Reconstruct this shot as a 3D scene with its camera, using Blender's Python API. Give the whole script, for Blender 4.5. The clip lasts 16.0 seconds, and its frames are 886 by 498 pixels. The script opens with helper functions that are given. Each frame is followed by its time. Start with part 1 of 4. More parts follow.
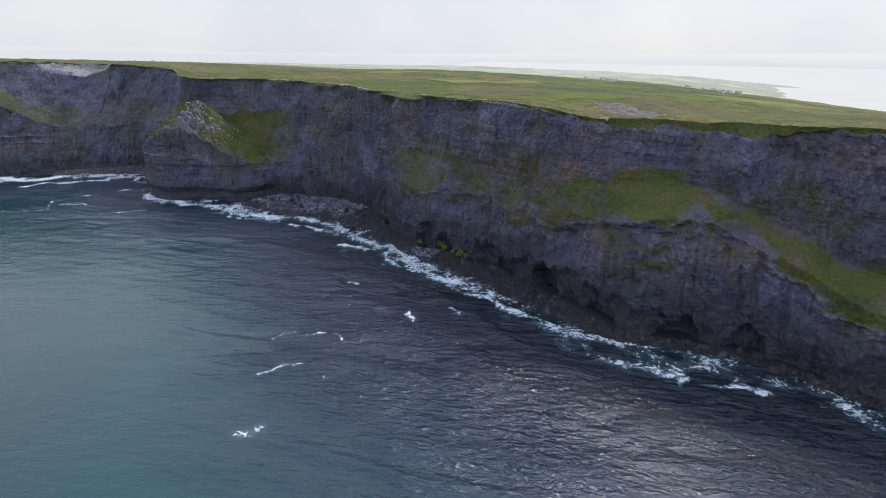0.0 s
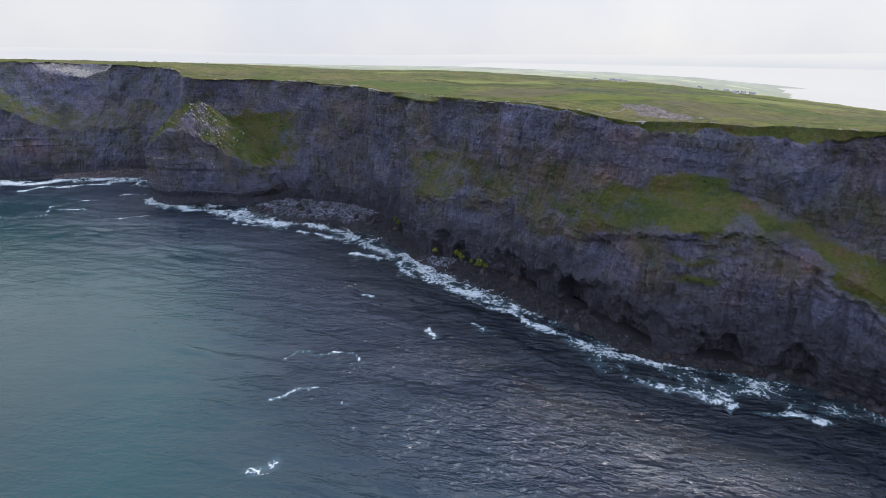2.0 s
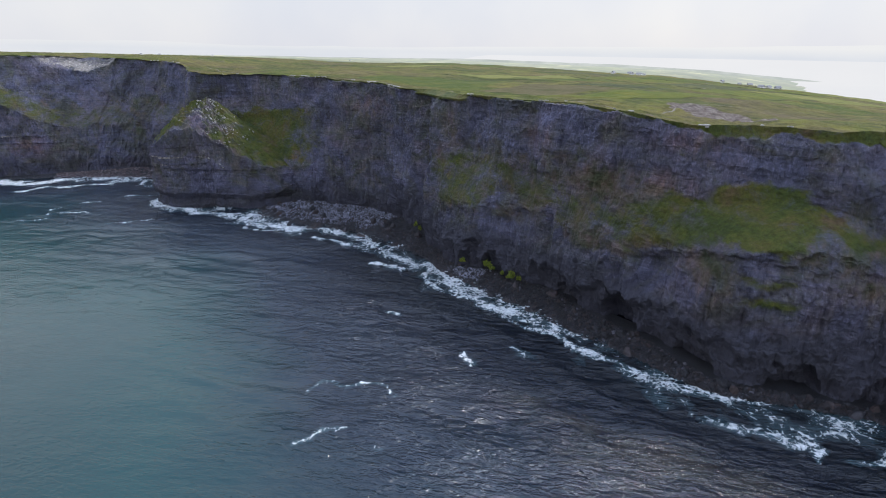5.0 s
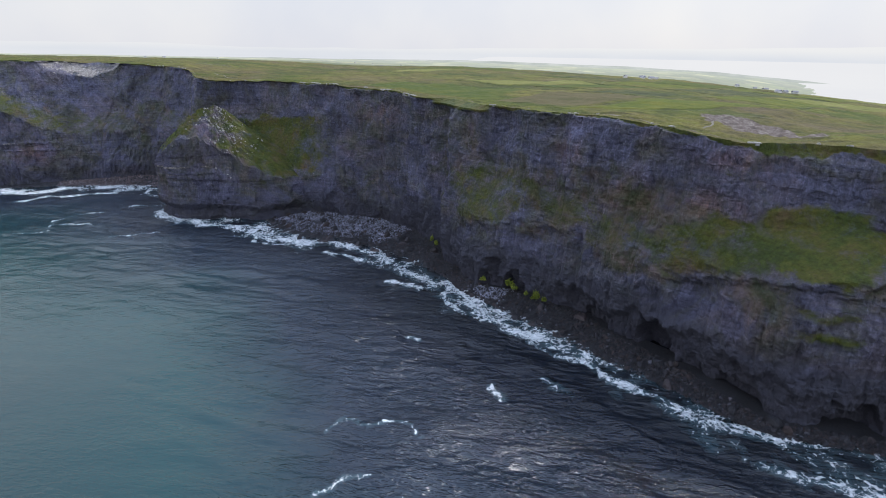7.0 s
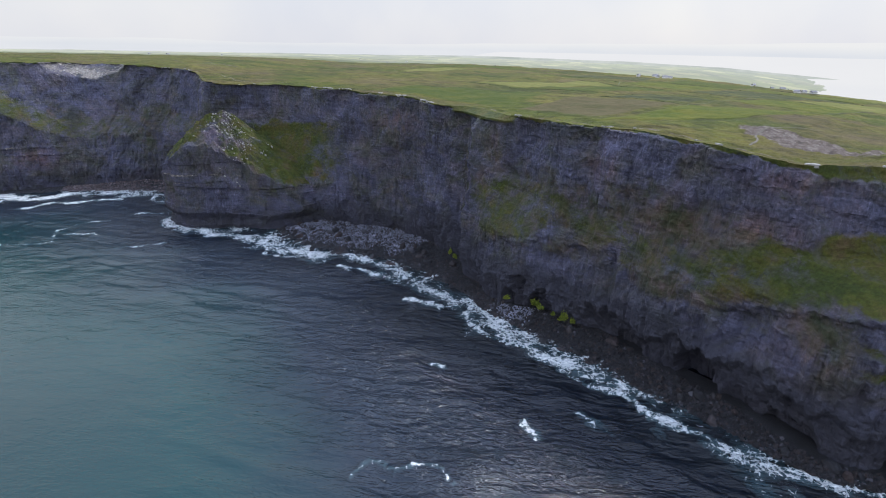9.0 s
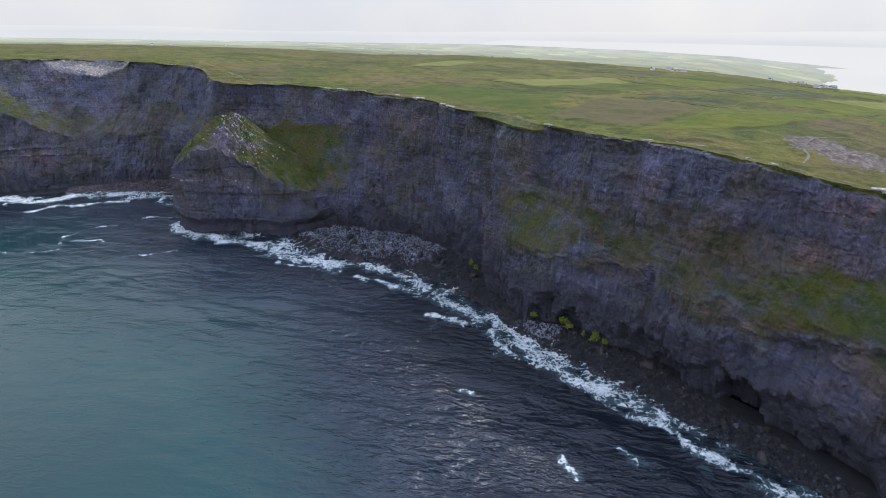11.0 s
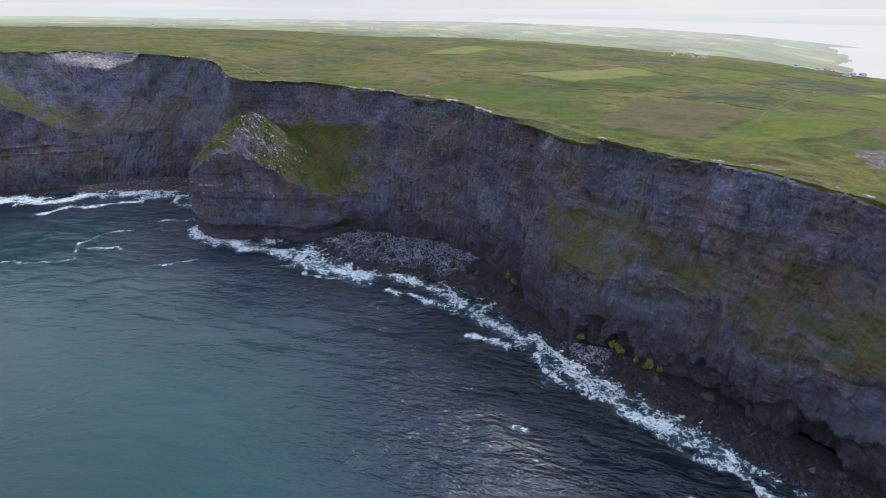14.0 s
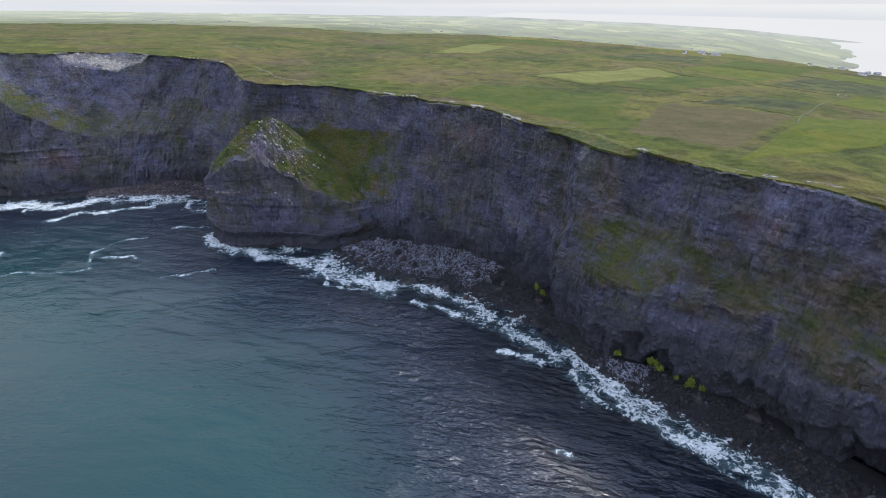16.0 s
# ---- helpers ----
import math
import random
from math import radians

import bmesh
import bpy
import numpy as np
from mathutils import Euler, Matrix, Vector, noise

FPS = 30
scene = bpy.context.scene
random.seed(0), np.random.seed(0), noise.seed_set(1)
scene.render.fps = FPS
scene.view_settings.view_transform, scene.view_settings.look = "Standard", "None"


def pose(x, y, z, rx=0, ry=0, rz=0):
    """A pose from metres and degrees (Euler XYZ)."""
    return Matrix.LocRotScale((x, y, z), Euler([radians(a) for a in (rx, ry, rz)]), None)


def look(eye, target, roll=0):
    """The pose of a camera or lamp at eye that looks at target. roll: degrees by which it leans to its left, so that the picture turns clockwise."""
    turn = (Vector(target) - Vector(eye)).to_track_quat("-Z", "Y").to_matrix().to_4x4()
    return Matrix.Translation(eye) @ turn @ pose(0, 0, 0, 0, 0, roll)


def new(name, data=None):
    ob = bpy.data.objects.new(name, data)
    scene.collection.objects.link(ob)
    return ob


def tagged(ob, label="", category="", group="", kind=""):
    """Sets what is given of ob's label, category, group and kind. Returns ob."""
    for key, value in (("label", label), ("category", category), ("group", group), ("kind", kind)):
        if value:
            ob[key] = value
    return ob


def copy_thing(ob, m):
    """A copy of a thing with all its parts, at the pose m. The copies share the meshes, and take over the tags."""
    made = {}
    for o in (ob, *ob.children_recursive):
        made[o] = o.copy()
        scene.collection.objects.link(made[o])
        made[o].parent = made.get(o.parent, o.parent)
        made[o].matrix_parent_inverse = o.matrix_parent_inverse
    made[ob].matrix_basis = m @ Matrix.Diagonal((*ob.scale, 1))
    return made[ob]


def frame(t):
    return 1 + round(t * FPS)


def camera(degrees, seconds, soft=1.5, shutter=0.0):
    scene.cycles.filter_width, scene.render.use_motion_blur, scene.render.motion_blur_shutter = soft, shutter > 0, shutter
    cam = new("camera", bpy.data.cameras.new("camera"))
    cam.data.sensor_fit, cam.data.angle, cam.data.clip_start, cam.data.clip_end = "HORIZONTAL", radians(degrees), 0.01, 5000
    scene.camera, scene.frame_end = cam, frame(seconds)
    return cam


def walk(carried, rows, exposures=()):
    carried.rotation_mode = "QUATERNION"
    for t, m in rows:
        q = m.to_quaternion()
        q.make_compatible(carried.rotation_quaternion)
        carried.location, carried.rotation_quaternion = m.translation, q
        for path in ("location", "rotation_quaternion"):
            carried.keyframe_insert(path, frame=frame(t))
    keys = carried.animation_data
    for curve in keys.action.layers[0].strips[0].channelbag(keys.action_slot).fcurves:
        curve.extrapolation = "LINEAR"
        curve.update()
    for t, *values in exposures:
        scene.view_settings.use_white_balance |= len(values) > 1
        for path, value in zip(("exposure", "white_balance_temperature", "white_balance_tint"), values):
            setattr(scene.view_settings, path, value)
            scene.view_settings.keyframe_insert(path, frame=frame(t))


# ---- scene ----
cam = camera(78.0, 16.0, soft=1.0)
ROLL = 0.97
ROWS = [
    (0.0, 0.08, 0.17, 152.28, -2.30, -19.14),
    (0.5, -3.00, 6.07, 151.95, -2.28, -19.10),
    (1.0, -6.00, 11.94, 151.62, -2.26, -19.07),
    (1.5, -8.92, 17.78, 151.32, -2.22, -19.04),
    (2.0, -11.80, 23.59, 151.08, -2.18, -19.05),
    (2.5, -14.62, 29.39, 150.93, -2.13, -19.24),
    (3.0, -17.42, 35.17, 150.90, -2.07, -19.58),
    (3.5, -20.19, 40.93, 151.02, -2.01, -19.74),
    (4.0, -22.95, 46.68, 151.29, -1.94, -19.80),
    (6.5, -37.01, 75.18, 155.53, -1.56, -19.78),
    (7.0, -39.94, 80.81, 156.98, -1.48, -19.71),
    (7.5, -42.94, 86.40, 158.64, -1.40, -19.70),
    (8.0, -46.02, 91.95, 160.49, -1.33, -19.84),
    (8.5, -49.18, 97.45, 162.52, -1.26, -20.02),
    (9.0, -52.43, 102.88, 164.71, -1.19, -20.25),
    (11.5, -70.41, 128.80, 177.39, -0.95, -21.83),
    (12.0, -74.41, 133.64, 180.07, -0.92, -22.23),
    (12.5, -78.56, 138.33, 182.71, -0.91, -22.63),
    (13.0, -82.88, 142.85, 185.28, -0.91, -23.02),
    (13.5, -87.36, 147.18, 187.72, -0.92, -23.38),
    (14.0, -92.01, 151.32, 189.99, -0.94, -23.67),
    (14.5, -96.85, 155.23, 192.03, -0.98, -23.93),
    (15.0, -101.88, 158.89, 193.80, -1.03, -24.10),
    (15.5, -107.10, 162.29, 195.22, -1.10, -24.22),
    (16.0, -112.53, 165.40, 196.24, -1.18, -24.23),
]
walk(cam, [(t, pose(x, y, z, 90 + pitch, 0, yaw) @ pose(0, 0, 0, 0, 0, ROLL)) for t, x, y, z, yaw, pitch in ROWS])

from mathutils.bvhtree import BVHTree

# ---- light ----
SUN_AZ, SUN_EL = 33.0, 51.0
world = bpy.data.worlds.new("bright_overcast")
scene.world = world
world.use_nodes = True
wn, wl = world.node_tree.nodes, world.node_tree.links
wn.clear()
w_out = wn.new("ShaderNodeOutputWorld")
w_bg = wn.new("ShaderNodeBackground")
w_sky = wn.new("ShaderNodeTexSky")
w_sky.sky_type, w_sky.sun_disc = "NISHITA", False
w_sky.sun_elevation, w_sky.sun_rotation = radians(SUN_EL), radians(SUN_AZ)
w_sky.air_density, w_sky.dust_density = 1.0, 2.0
w_cloud = wn.new("ShaderNodeTexNoise")
w_cloud.inputs["Scale"].default_value, w_cloud.inputs["Detail"].default_value = 2.2, 5
w_ramp = wn.new("ShaderNodeValToRGB")
w_ramp.color_ramp.elements[0].position, w_ramp.color_ramp.elements[0].color = 0.3, (8.2, 8.6, 9.8, 1)
w_ramp.color_ramp.elements[1].position, w_ramp.color_ramp.elements[1].color = 0.55, (9.8, 9.85, 10.2, 1)
w_mix = wn.new("ShaderNodeMix")
w_mix.data_type = "RGBA"
wl.new(w_cloud.outputs[0], w_ramp.inputs[0])
wl.new(w_sky.outputs[0], w_mix.inputs[6])
wl.new(w_ramp.outputs[0], w_mix.inputs[7])
w_place = wn.new("ShaderNodeTexCoord")
w_split = wn.new("ShaderNodeSeparateXYZ")
w_dome = wn.new("ShaderNodeMapRange")  # an overcast sky is brighter overhead than at the horizon
w_dome.inputs["From Min"].default_value, w_dome.inputs["From Max"].default_value = 0.1, 1.0
w_dome.inputs["To Min"].default_value, w_dome.inputs["To Max"].default_value = 0.085, 0.31
wl.new(w_place.outputs["Generated"], w_split.inputs[0])
wl.new(w_split.outputs["Z"], w_dome.inputs["Value"])
wl.new(w_dome.outputs[0], w_bg.inputs[1])
w_thin = wn.new("ShaderNodeMapRange")  # the cloud thins overhead and lets some blue through
w_thin.inputs["From Min"].default_value, w_thin.inputs["From Max"].default_value = 0.15, 0.9
w_thin.inputs["To Min"].default_value, w_thin.inputs["To Max"].default_value = 0.86, 0.30
wl.new(w_split.outputs["Z"], w_thin.inputs["Value"])
wl.new(w_thin.outputs[0], w_mix.inputs[0])
w_blue = wn.new("ShaderNodeMix")  # bluer overhead, where the cloud is thin
w_blue.data_type, w_blue.blend_type = "RGBA", "MULTIPLY"
w_blue.inputs[7].default_value = (0.86, 0.98, 1.17, 1)
w_high = wn.new("ShaderNodeMapRange")
w_high.inputs["From Min"].default_value, w_high.inputs["From Max"].default_value = 0.34, 0.75
wl.new(w_split.outputs["Z"], w_high.inputs["Value"])
wl.new(w_high.outputs[0], w_blue.inputs[0])
wl.new(w_mix.outputs[2], w_blue.inputs[6])
wl.new(w_blue.outputs[2], w_bg.inputs[0])
wl.new(w_bg.outputs[0], w_out.inputs[0])

sun = new("sun", bpy.data.lights.new("sun", "SUN"))
sun.data.energy, sun.data.angle, sun.data.color = 2.05, radians(6), (1.0, 0.97, 0.92)
a, e = radians(SUN_AZ), radians(SUN_EL)
sun_way = Vector((math.sin(a) * math.cos(e), math.cos(a) * math.cos(e), math.sin(e)))
sun.matrix_world = look(sun_way * 900, (0, 0, 0))
scene.view_settings.exposure = 0.13


# ---- noise and mesh helpers ----
def hashed(i, j, k):
    i, j = np.asarray(i, np.int64), np.asarray(j, np.int64)
    n = (i * 374761393 + j * 668265263 + k * 2147483647) & 0xFFFFFFFF
    n = ((n ^ (n >> 13)) * 1274126177) & 0xFFFFFFFF
    n = ((n ^ (n >> 16)) * 2246822519) & 0xFFFFFFFF
    return ((n ^ (n >> 15)) & 0xFFFF) / 65535.0


def value_noise(x, y, seed=0):
    """Smooth noise from -1 to 1 over two coordinates."""
    x, y = np.broadcast_arrays(np.asarray(x, float), np.asarray(y, float))
    i, j = np.floor(x).astype(np.int64), np.floor(y).astype(np.int64)
    f, g = x - i, y - j
    f, g = f * f * (3 - 2 * f), g * g * (3 - 2 * g)
    k = seed
    low = hashed(i, j, k) * (1 - f) + hashed(i + 1, j, k) * f
    high = hashed(i, j + 1, k) * (1 - f) + hashed(i + 1, j + 1, k) * f
    return 2 * (low * (1 - g) + high * g) - 1


def fbm(x, y, seed=0, octaves=4):
    total, size = 0.0, 1.0
    for n in range(octaves):
        total = total + size * value_noise(np.asarray(x) * 2**n + 17.3 * n, np.asarray(y) * 2**n - 9.1 * n, seed + n)
        size *= 0.5
    return total


def smooth(a, b, x):
    t = np.clip((np.asarray(x, float) - a) / (b - a), 0, 1)
    return t * t * (3 - 2 * t)


def grid_mesh(name, points, material, attributes=(), flip=False, closed=False, sharp=False):
    """A mesh from an array (rows, columns, 3)."""
    nr, nc = points.shape[:2]
    index = np.arange(nr * nc).reshape(nr, nc)
    if closed:
        index = np.concatenate([index, index[:, :1]], 1)
    quads = np.stack([index[:-1, :-1], index[:-1, 1:], index[1:, 1:], index[1:, :-1]], -1).reshape(-1, 4)
    if flip:
        quads = quads[:, ::-1]
    mesh = bpy.data.meshes.new(name)
    mesh.vertices.add(nr * nc)
    mesh.vertices.foreach_set("co", points.reshape(-1).astype(np.float32))
    mesh.loops.add(quads.size)
    mesh.loops.foreach_set("vertex_index", quads.reshape(-1).astype(np.int32))
    mesh.polygons.add(len(quads))
    mesh.polygons.foreach_set("loop_start", np.arange(0, quads.size, 4, dtype=np.int32))
    mesh.polygons.foreach_set("use_smooth", np.full(len(quads), not sharp))
    for key, values in attributes:
        layer = mesh.attributes.new(key, "FLOAT", "POINT")
        layer.data.foreach_set("value", np.asarray(values, np.float32).reshape(-1))
    mesh.update()
    mesh.validate()
    mesh.materials.append(material)
    return mesh


def spline(points, s):
    """Catmull-Rom through rows of points, at parameters s counted in points."""
    p = np.asarray(points, float)
    p = np.vstack([2 * p[0] - p[1], p, 2 * p[-1] - p[-2]])
    s = np.clip(np.asarray(s, float), 0, len(points) - 1 - 1e-9)
    i = np.floor(s).astype(int)
    f = (s - i)[:, None]
    a, b, c, d = p[i], p[i + 1], p[i + 2], p[i + 3]
    return 0.5 * (2 * b + (c - a) * f + (2 * a - 5 * b + 4 * c - d) * f**2 + (3 * b - a - 3 * c + d) * f**3)


def part(name, bm, material, parent, label=""):
    mesh = bpy.data.meshes.new(name)
    bm.to_mesh(mesh)
    bm.free()
    mesh.materials.append(material)
    ob = new(name, mesh)
    ob.parent = parent
    return tagged(ob, label)


# ---- materials ----
class Nodes:
    """A short hand for building node materials."""

    def __init__(self, name):
        self.material = bpy.data.materials.new(name)
        self.material.use_nodes = True
        self.tree = self.material.node_tree
        self.tree.nodes.clear()
        self.out = self.tree.nodes.new("ShaderNodeOutputMaterial")

    def make(self, kind, **values):
        node = self.tree.nodes.new(kind)
        for key, value in values.items():
            self.put(node, key, value)
        return node

    def put(self, node, key, value):
        socket = node.inputs[int(key[1:])] if key[0] == "i" and key[1:].isdigit() else node.inputs[key.replace("_", " ")]
        if isinstance(value, bpy.types.NodeSocket):
            self.tree.links.new(value, socket)
        else:
            socket.default_value = value

    def place(self, scale=(1, 1, 1)):
        coords = self.make("ShaderNodeTexCoord")
        mapped = self.make("ShaderNodeMapping", Vector=coords.outputs["Object"])
        mapped.inputs["Scale"].default_value = scale
        return mapped.outputs[0]

    def noise(self, scale, detail=4.0, rough=0.55, stretch=(1, 1, 1), distort=0.0):
        node = self.make("ShaderNodeTexNoise", Vector=self.place(stretch), Scale=scale, Detail=detail, Roughness=rough, Distortion=distort)
        return node.outputs[0]

    def ramp(self, value, *stops):
        node = self.make("ShaderNodeValToRGB", Fac=value)
        ramp = node.color_ramp
        while len(ramp.elements) < len(stops):
            ramp.elements.new(0.5)
        for element, (position, colour) in zip(ramp.elements, stops):
            element.position = position
            element.color = (*colour, 1) if isinstance(colour, tuple) else (colour, colour, colour, 1)
        return node.outputs[0]

    def mix(self, factor, a, b, blend="MIX"):
        node = self.make("ShaderNodeMix")
        node.data_type, node.blend_type = "RGBA", blend
        self.put(node, "i0", factor)
        self.put(node, "i6", a if not isinstance(a, tuple) else (*a, 1))
        self.put(node, "i7", b if not isinstance(b, tuple) else (*b, 1))
        return node.outputs[2]

    def maths(self, operation, a, b=0.0, clamp=False):
        node = self.make("ShaderNodeMath")
        node.operation, node.use_clamp = operation, clamp
        self.put(node, "i0", a)
        self.put(node, "i1", b)
        return node.outputs[0]

    def attribute(self, name):
        node = self.make("ShaderNodeAttribute")
        node.attribute_name = name
        return node.outputs["Fac"]

    def bump(self, height, strength=0.5, distance=1.0, normal=None):
        node = self.make("ShaderNodeBump", Height=height, Strength=strength, Distance=distance)
        if normal is not None:
            self.put(node, "Normal", normal)
        return node.outputs[0]

    def finish(self, colour, roughness=0.8, normal=None, **more):
        shader = self.make("ShaderNodeBsdfPrincipled", **more)
        self.put(shader, "Base Color", (*colour, 1) if isinstance(colour, tuple) else colour)
        self.put(shader, "Roughness", roughness)
        if normal is not None:
            self.put(shader, "Normal", normal)
        self.tree.links.new(shader.outputs[0], self.out.inputs[0])
        return self.material


def grass_colours(n):
    """Turf at three scales: greens, dry patches and dark rushes."""
    broad = n.ramp(n.noise(0.011, 6, 0.6), (0.37, (0.056, 0.075, 0.007)), (0.45, (0.080, 0.090, 0.012)), (0.54, (0.110, 0.099, 0.020)), (0.64, (0.116, 0.095, 0.033)))
    patches = n.ramp(n.noise(0.06, 6, 0.68, distort=0.6), (0.36, 0.48), (0.5, 0.88), (0.64, 1.2))
    fine = n.ramp(n.noise(0.55, 6, 0.72), (0.3, 0.6), (0.7, 1.25))
    colour = n.mix(1.0, broad, patches, "MULTIPLY")
    return n.mix(1.0, colour, fine, "MULTIPLY")


def rock_colours(n):
    """Dark slate-grey beds: broad blue and brown tracts, thin strata, upright streaks and a few pale chips."""
    beds = n.noise(1.0, 7, 0.66, stretch=(0.014, 0.014, 0.22))
    colour = n.ramp(beds, (0.34, (0.064, 0.066, 0.104)), (0.46, (0.078, 0.080, 0.125)), (0.54, (0.071, 0.073, 0.114)), (0.66, (0.093, 0.094, 0.136)))
    brown = n.ramp(n.noise(0.017, 6, 0.66, stretch=(1, 1, 1.3), distort=0.8), (0.47, 0.0), (0.64, 0.85))
    colour = n.mix(brown, colour, n.mix(1.0, colour, (1.28, 1.05, 0.84), "MULTIPLY"))
    film = n.ramp(n.noise(0.026, 7, 0.72, stretch=(1, 1, 1.2), distort=1.0), (0.43, 0.0), (0.60, 0.8))
    colour = n.mix(film, colour, n.ramp(n.noise(0.10, 6, 0.7), (0.38, (0.044, 0.050, 0.034)), (0.52, (0.066, 0.066, 0.050)), (0.64, (0.096, 0.082, 0.068))))
    broad = n.ramp(n.noise(0.03, 5, 0.62, distort=0.7), (0.36, 0.66), (0.50, 1.0), (0.64, 1.28))
    colour = n.mix(0.9, colour, broad, "MULTIPLY")
    runs = n.ramp(n.noise(1.0, 6, 0.7, stretch=(0.20, 0.20, 0.02), distort=0.3), (0.36, 0.76), (0.50, 0.98), (0.64, 1.22))
    colour = n.mix(n.ramp(n.noise(0.016, 4), (0.42, 0.2), (0.56, 0.9)), colour, n.mix(1.0, colour, runs, "MULTIPLY"))
    lines = n.ramp(n.noise(1.0, 5, 0.62, stretch=(0.75, 0.75, 0.07)), (0.40, 0.86), (0.55, 1.0), (0.66, 1.38))
    colour = n.mix(n.ramp(n.noise(0.022, 4, distort=0.5), (0.42, 0.0), (0.56, 1.0)), colour, n.mix(1.0, colour, lines, "MULTIPLY"))
    seams = n.ramp(n.noise(1.0, 5, 0.6, stretch=(0.03, 0.03, 0.75), distort=0.2), (0.36, 0.62), (0.46, 1.0), (0.66, 1.18))
    colour = n.mix(n.ramp(n.noise(0.02, 4, distort=0.4), (0.44, 0.75), (0.58, 0.2)), colour, n.mix(1.0, colour, seams, "MULTIPLY"))
    grain = n.ramp(n.noise(0.6, 7, 0.74), (0.34, 0.72), (0.66, 1.32))
    colour = n.mix(0.9, colour, grain, "MULTIPLY")
    bent = n.mix(0.5, n.place((0.30, 0.30, 0.10)), n.make("ShaderNodeTexNoise", Vector=n.place(), Scale=0.25, Detail=4.0).outputs[1], "LINEAR_LIGHT")
    joints = n.make("ShaderNodeTexVoronoi", Vector=bent, Scale=1.0, Randomness=1.0)
    joints.feature = "DISTANCE_TO_EDGE"
    open_joint = n.maths("MULTIPLY", n.ramp(joints.outputs["Distance"], (0.0, 1.0), (0.09, 0.0)), n.ramp(n.noise(0.05, 5, 0.65), (0.44, 0.0), (0.58, 0.7)))
    colour = n.mix(open_joint, colour, n.mix(1.0, colour, (0.58, 0.58, 0.62), "MULTIPLY"))
    chips = n.ramp(n.noise(0.8, 5, 0.7, stretch=(1, 1, 0.6)), (0.58, 0.0), (0.69, 0.9))
    chips = n.maths("MULTIPLY", chips, n.ramp(n.noise(0.035, 4), (0.44, 0.0), (0.58, 1.0)))
    return n.mix(chips, colour, n.mix(1.0, colour, (2.3, 2.2, 2.0), "MULTIPLY"))


def cliff_material():
    n = Nodes("cliff_rock")
    rock = rock_colours(n)
    stained = n.maths("MULTIPLY", n.attribute("rust"), n.ramp(n.noise(0.11, 7, 0.72, stretch=(1, 1, 0.6), distort=0.5), (0.40, 0.15), (0.60, 1.0)))
    rock = n.mix(stained, rock, n.mix(1.0, rock, (1.6, 1.12, 0.88), "MULTIPLY"))
    pale = n.maths("ADD", n.attribute("pale"), n.maths("MULTIPLY", n.maths("SUBTRACT", n.noise(0.3, 7, 0.75), 0.5), 1.7))
    slab = n.ramp(n.noise(0.5, 6, 0.7), (0.36, (0.11, 0.10, 0.094)), (0.52, (0.20, 0.18, 0.165)), (0.64, (0.36, 0.34, 0.32)))
    rock = n.mix(n.ramp(pale, (0.45, 0.0), (0.66, 1.0)), rock, slab)
    turf = n.ramp(n.noise(0.05, 7, 0.7), (0.38, (0.038, 0.054, 0.010)), (0.47, (0.060, 0.072, 0.011)), (0.56, (0.078, 0.076, 0.014)), (0.68, (0.098, 0.068, 0.034)))
    turf = n.mix(0.9, turf, n.ramp(n.noise(0.5, 6, 0.75), (0.3, 0.42), (0.7, 1.22)), "MULTIPLY")
    stain = n.maths("ADD", n.attribute("moss"), n.maths("MULTIPLY", n.maths("SUBTRACT", n.noise(0.035, 8, 0.72, distort=0.4), 0.5), 3.2))
    rock = n.mix(n.ramp(stain, (0.45, 0.0), (0.95, 0.8)), rock, n.ramp(n.noise(0.08, 7, 0.7), (0.40, (0.034, 0.046, 0.016)), (0.52, (0.066, 0.058, 0.030)), (0.62, (0.118, 0.086, 0.070))))
    edge = n.maths("ADD", n.attribute("grass"), n.maths("MULTIPLY", n.maths("SUBTRACT", n.noise(0.07, 9, 0.78, stretch=(1, 1, 1.7), distort=0.6), 0.5), 3.0))
    cover = n.ramp(edge, (0.28, 0.0), (0.90, 1.0))
    colour = n.mix(cover, rock, turf)
    # darkens the rock towards its foot, with a ragged upper limit
    foot_dark = n.maths("ADD", n.attribute("foot_dark"), n.maths("MULTIPLY", n.maths("SUBTRACT", n.noise(0.08, 6, 0.7), 0.5), 0.9))
    colour = n.mix(n.ramp(foot_dark, (0.24, 0.0), (0.62, 0.92)), colour, (0.041, 0.042, 0.059))
    crack = n.make("ShaderNodeTexVoronoi", Vector=n.place((0.55, 0.55, 0.8)), Scale=0.5)
    height = n.maths("ADD", n.noise(1.0, 6, 0.65, stretch=(0.34, 0.34, 0.26)), n.maths("ADD", n.maths("MULTIPLY", n.noise(0.6, 6, 0.65), 0.5), n.maths("MULTIPLY", crack.outputs["Distance"], 0.5)))
    return n.finish(colour, 0.85, n.bump(height, 0.9, 1.3), Specular_IOR_Level=0.3)


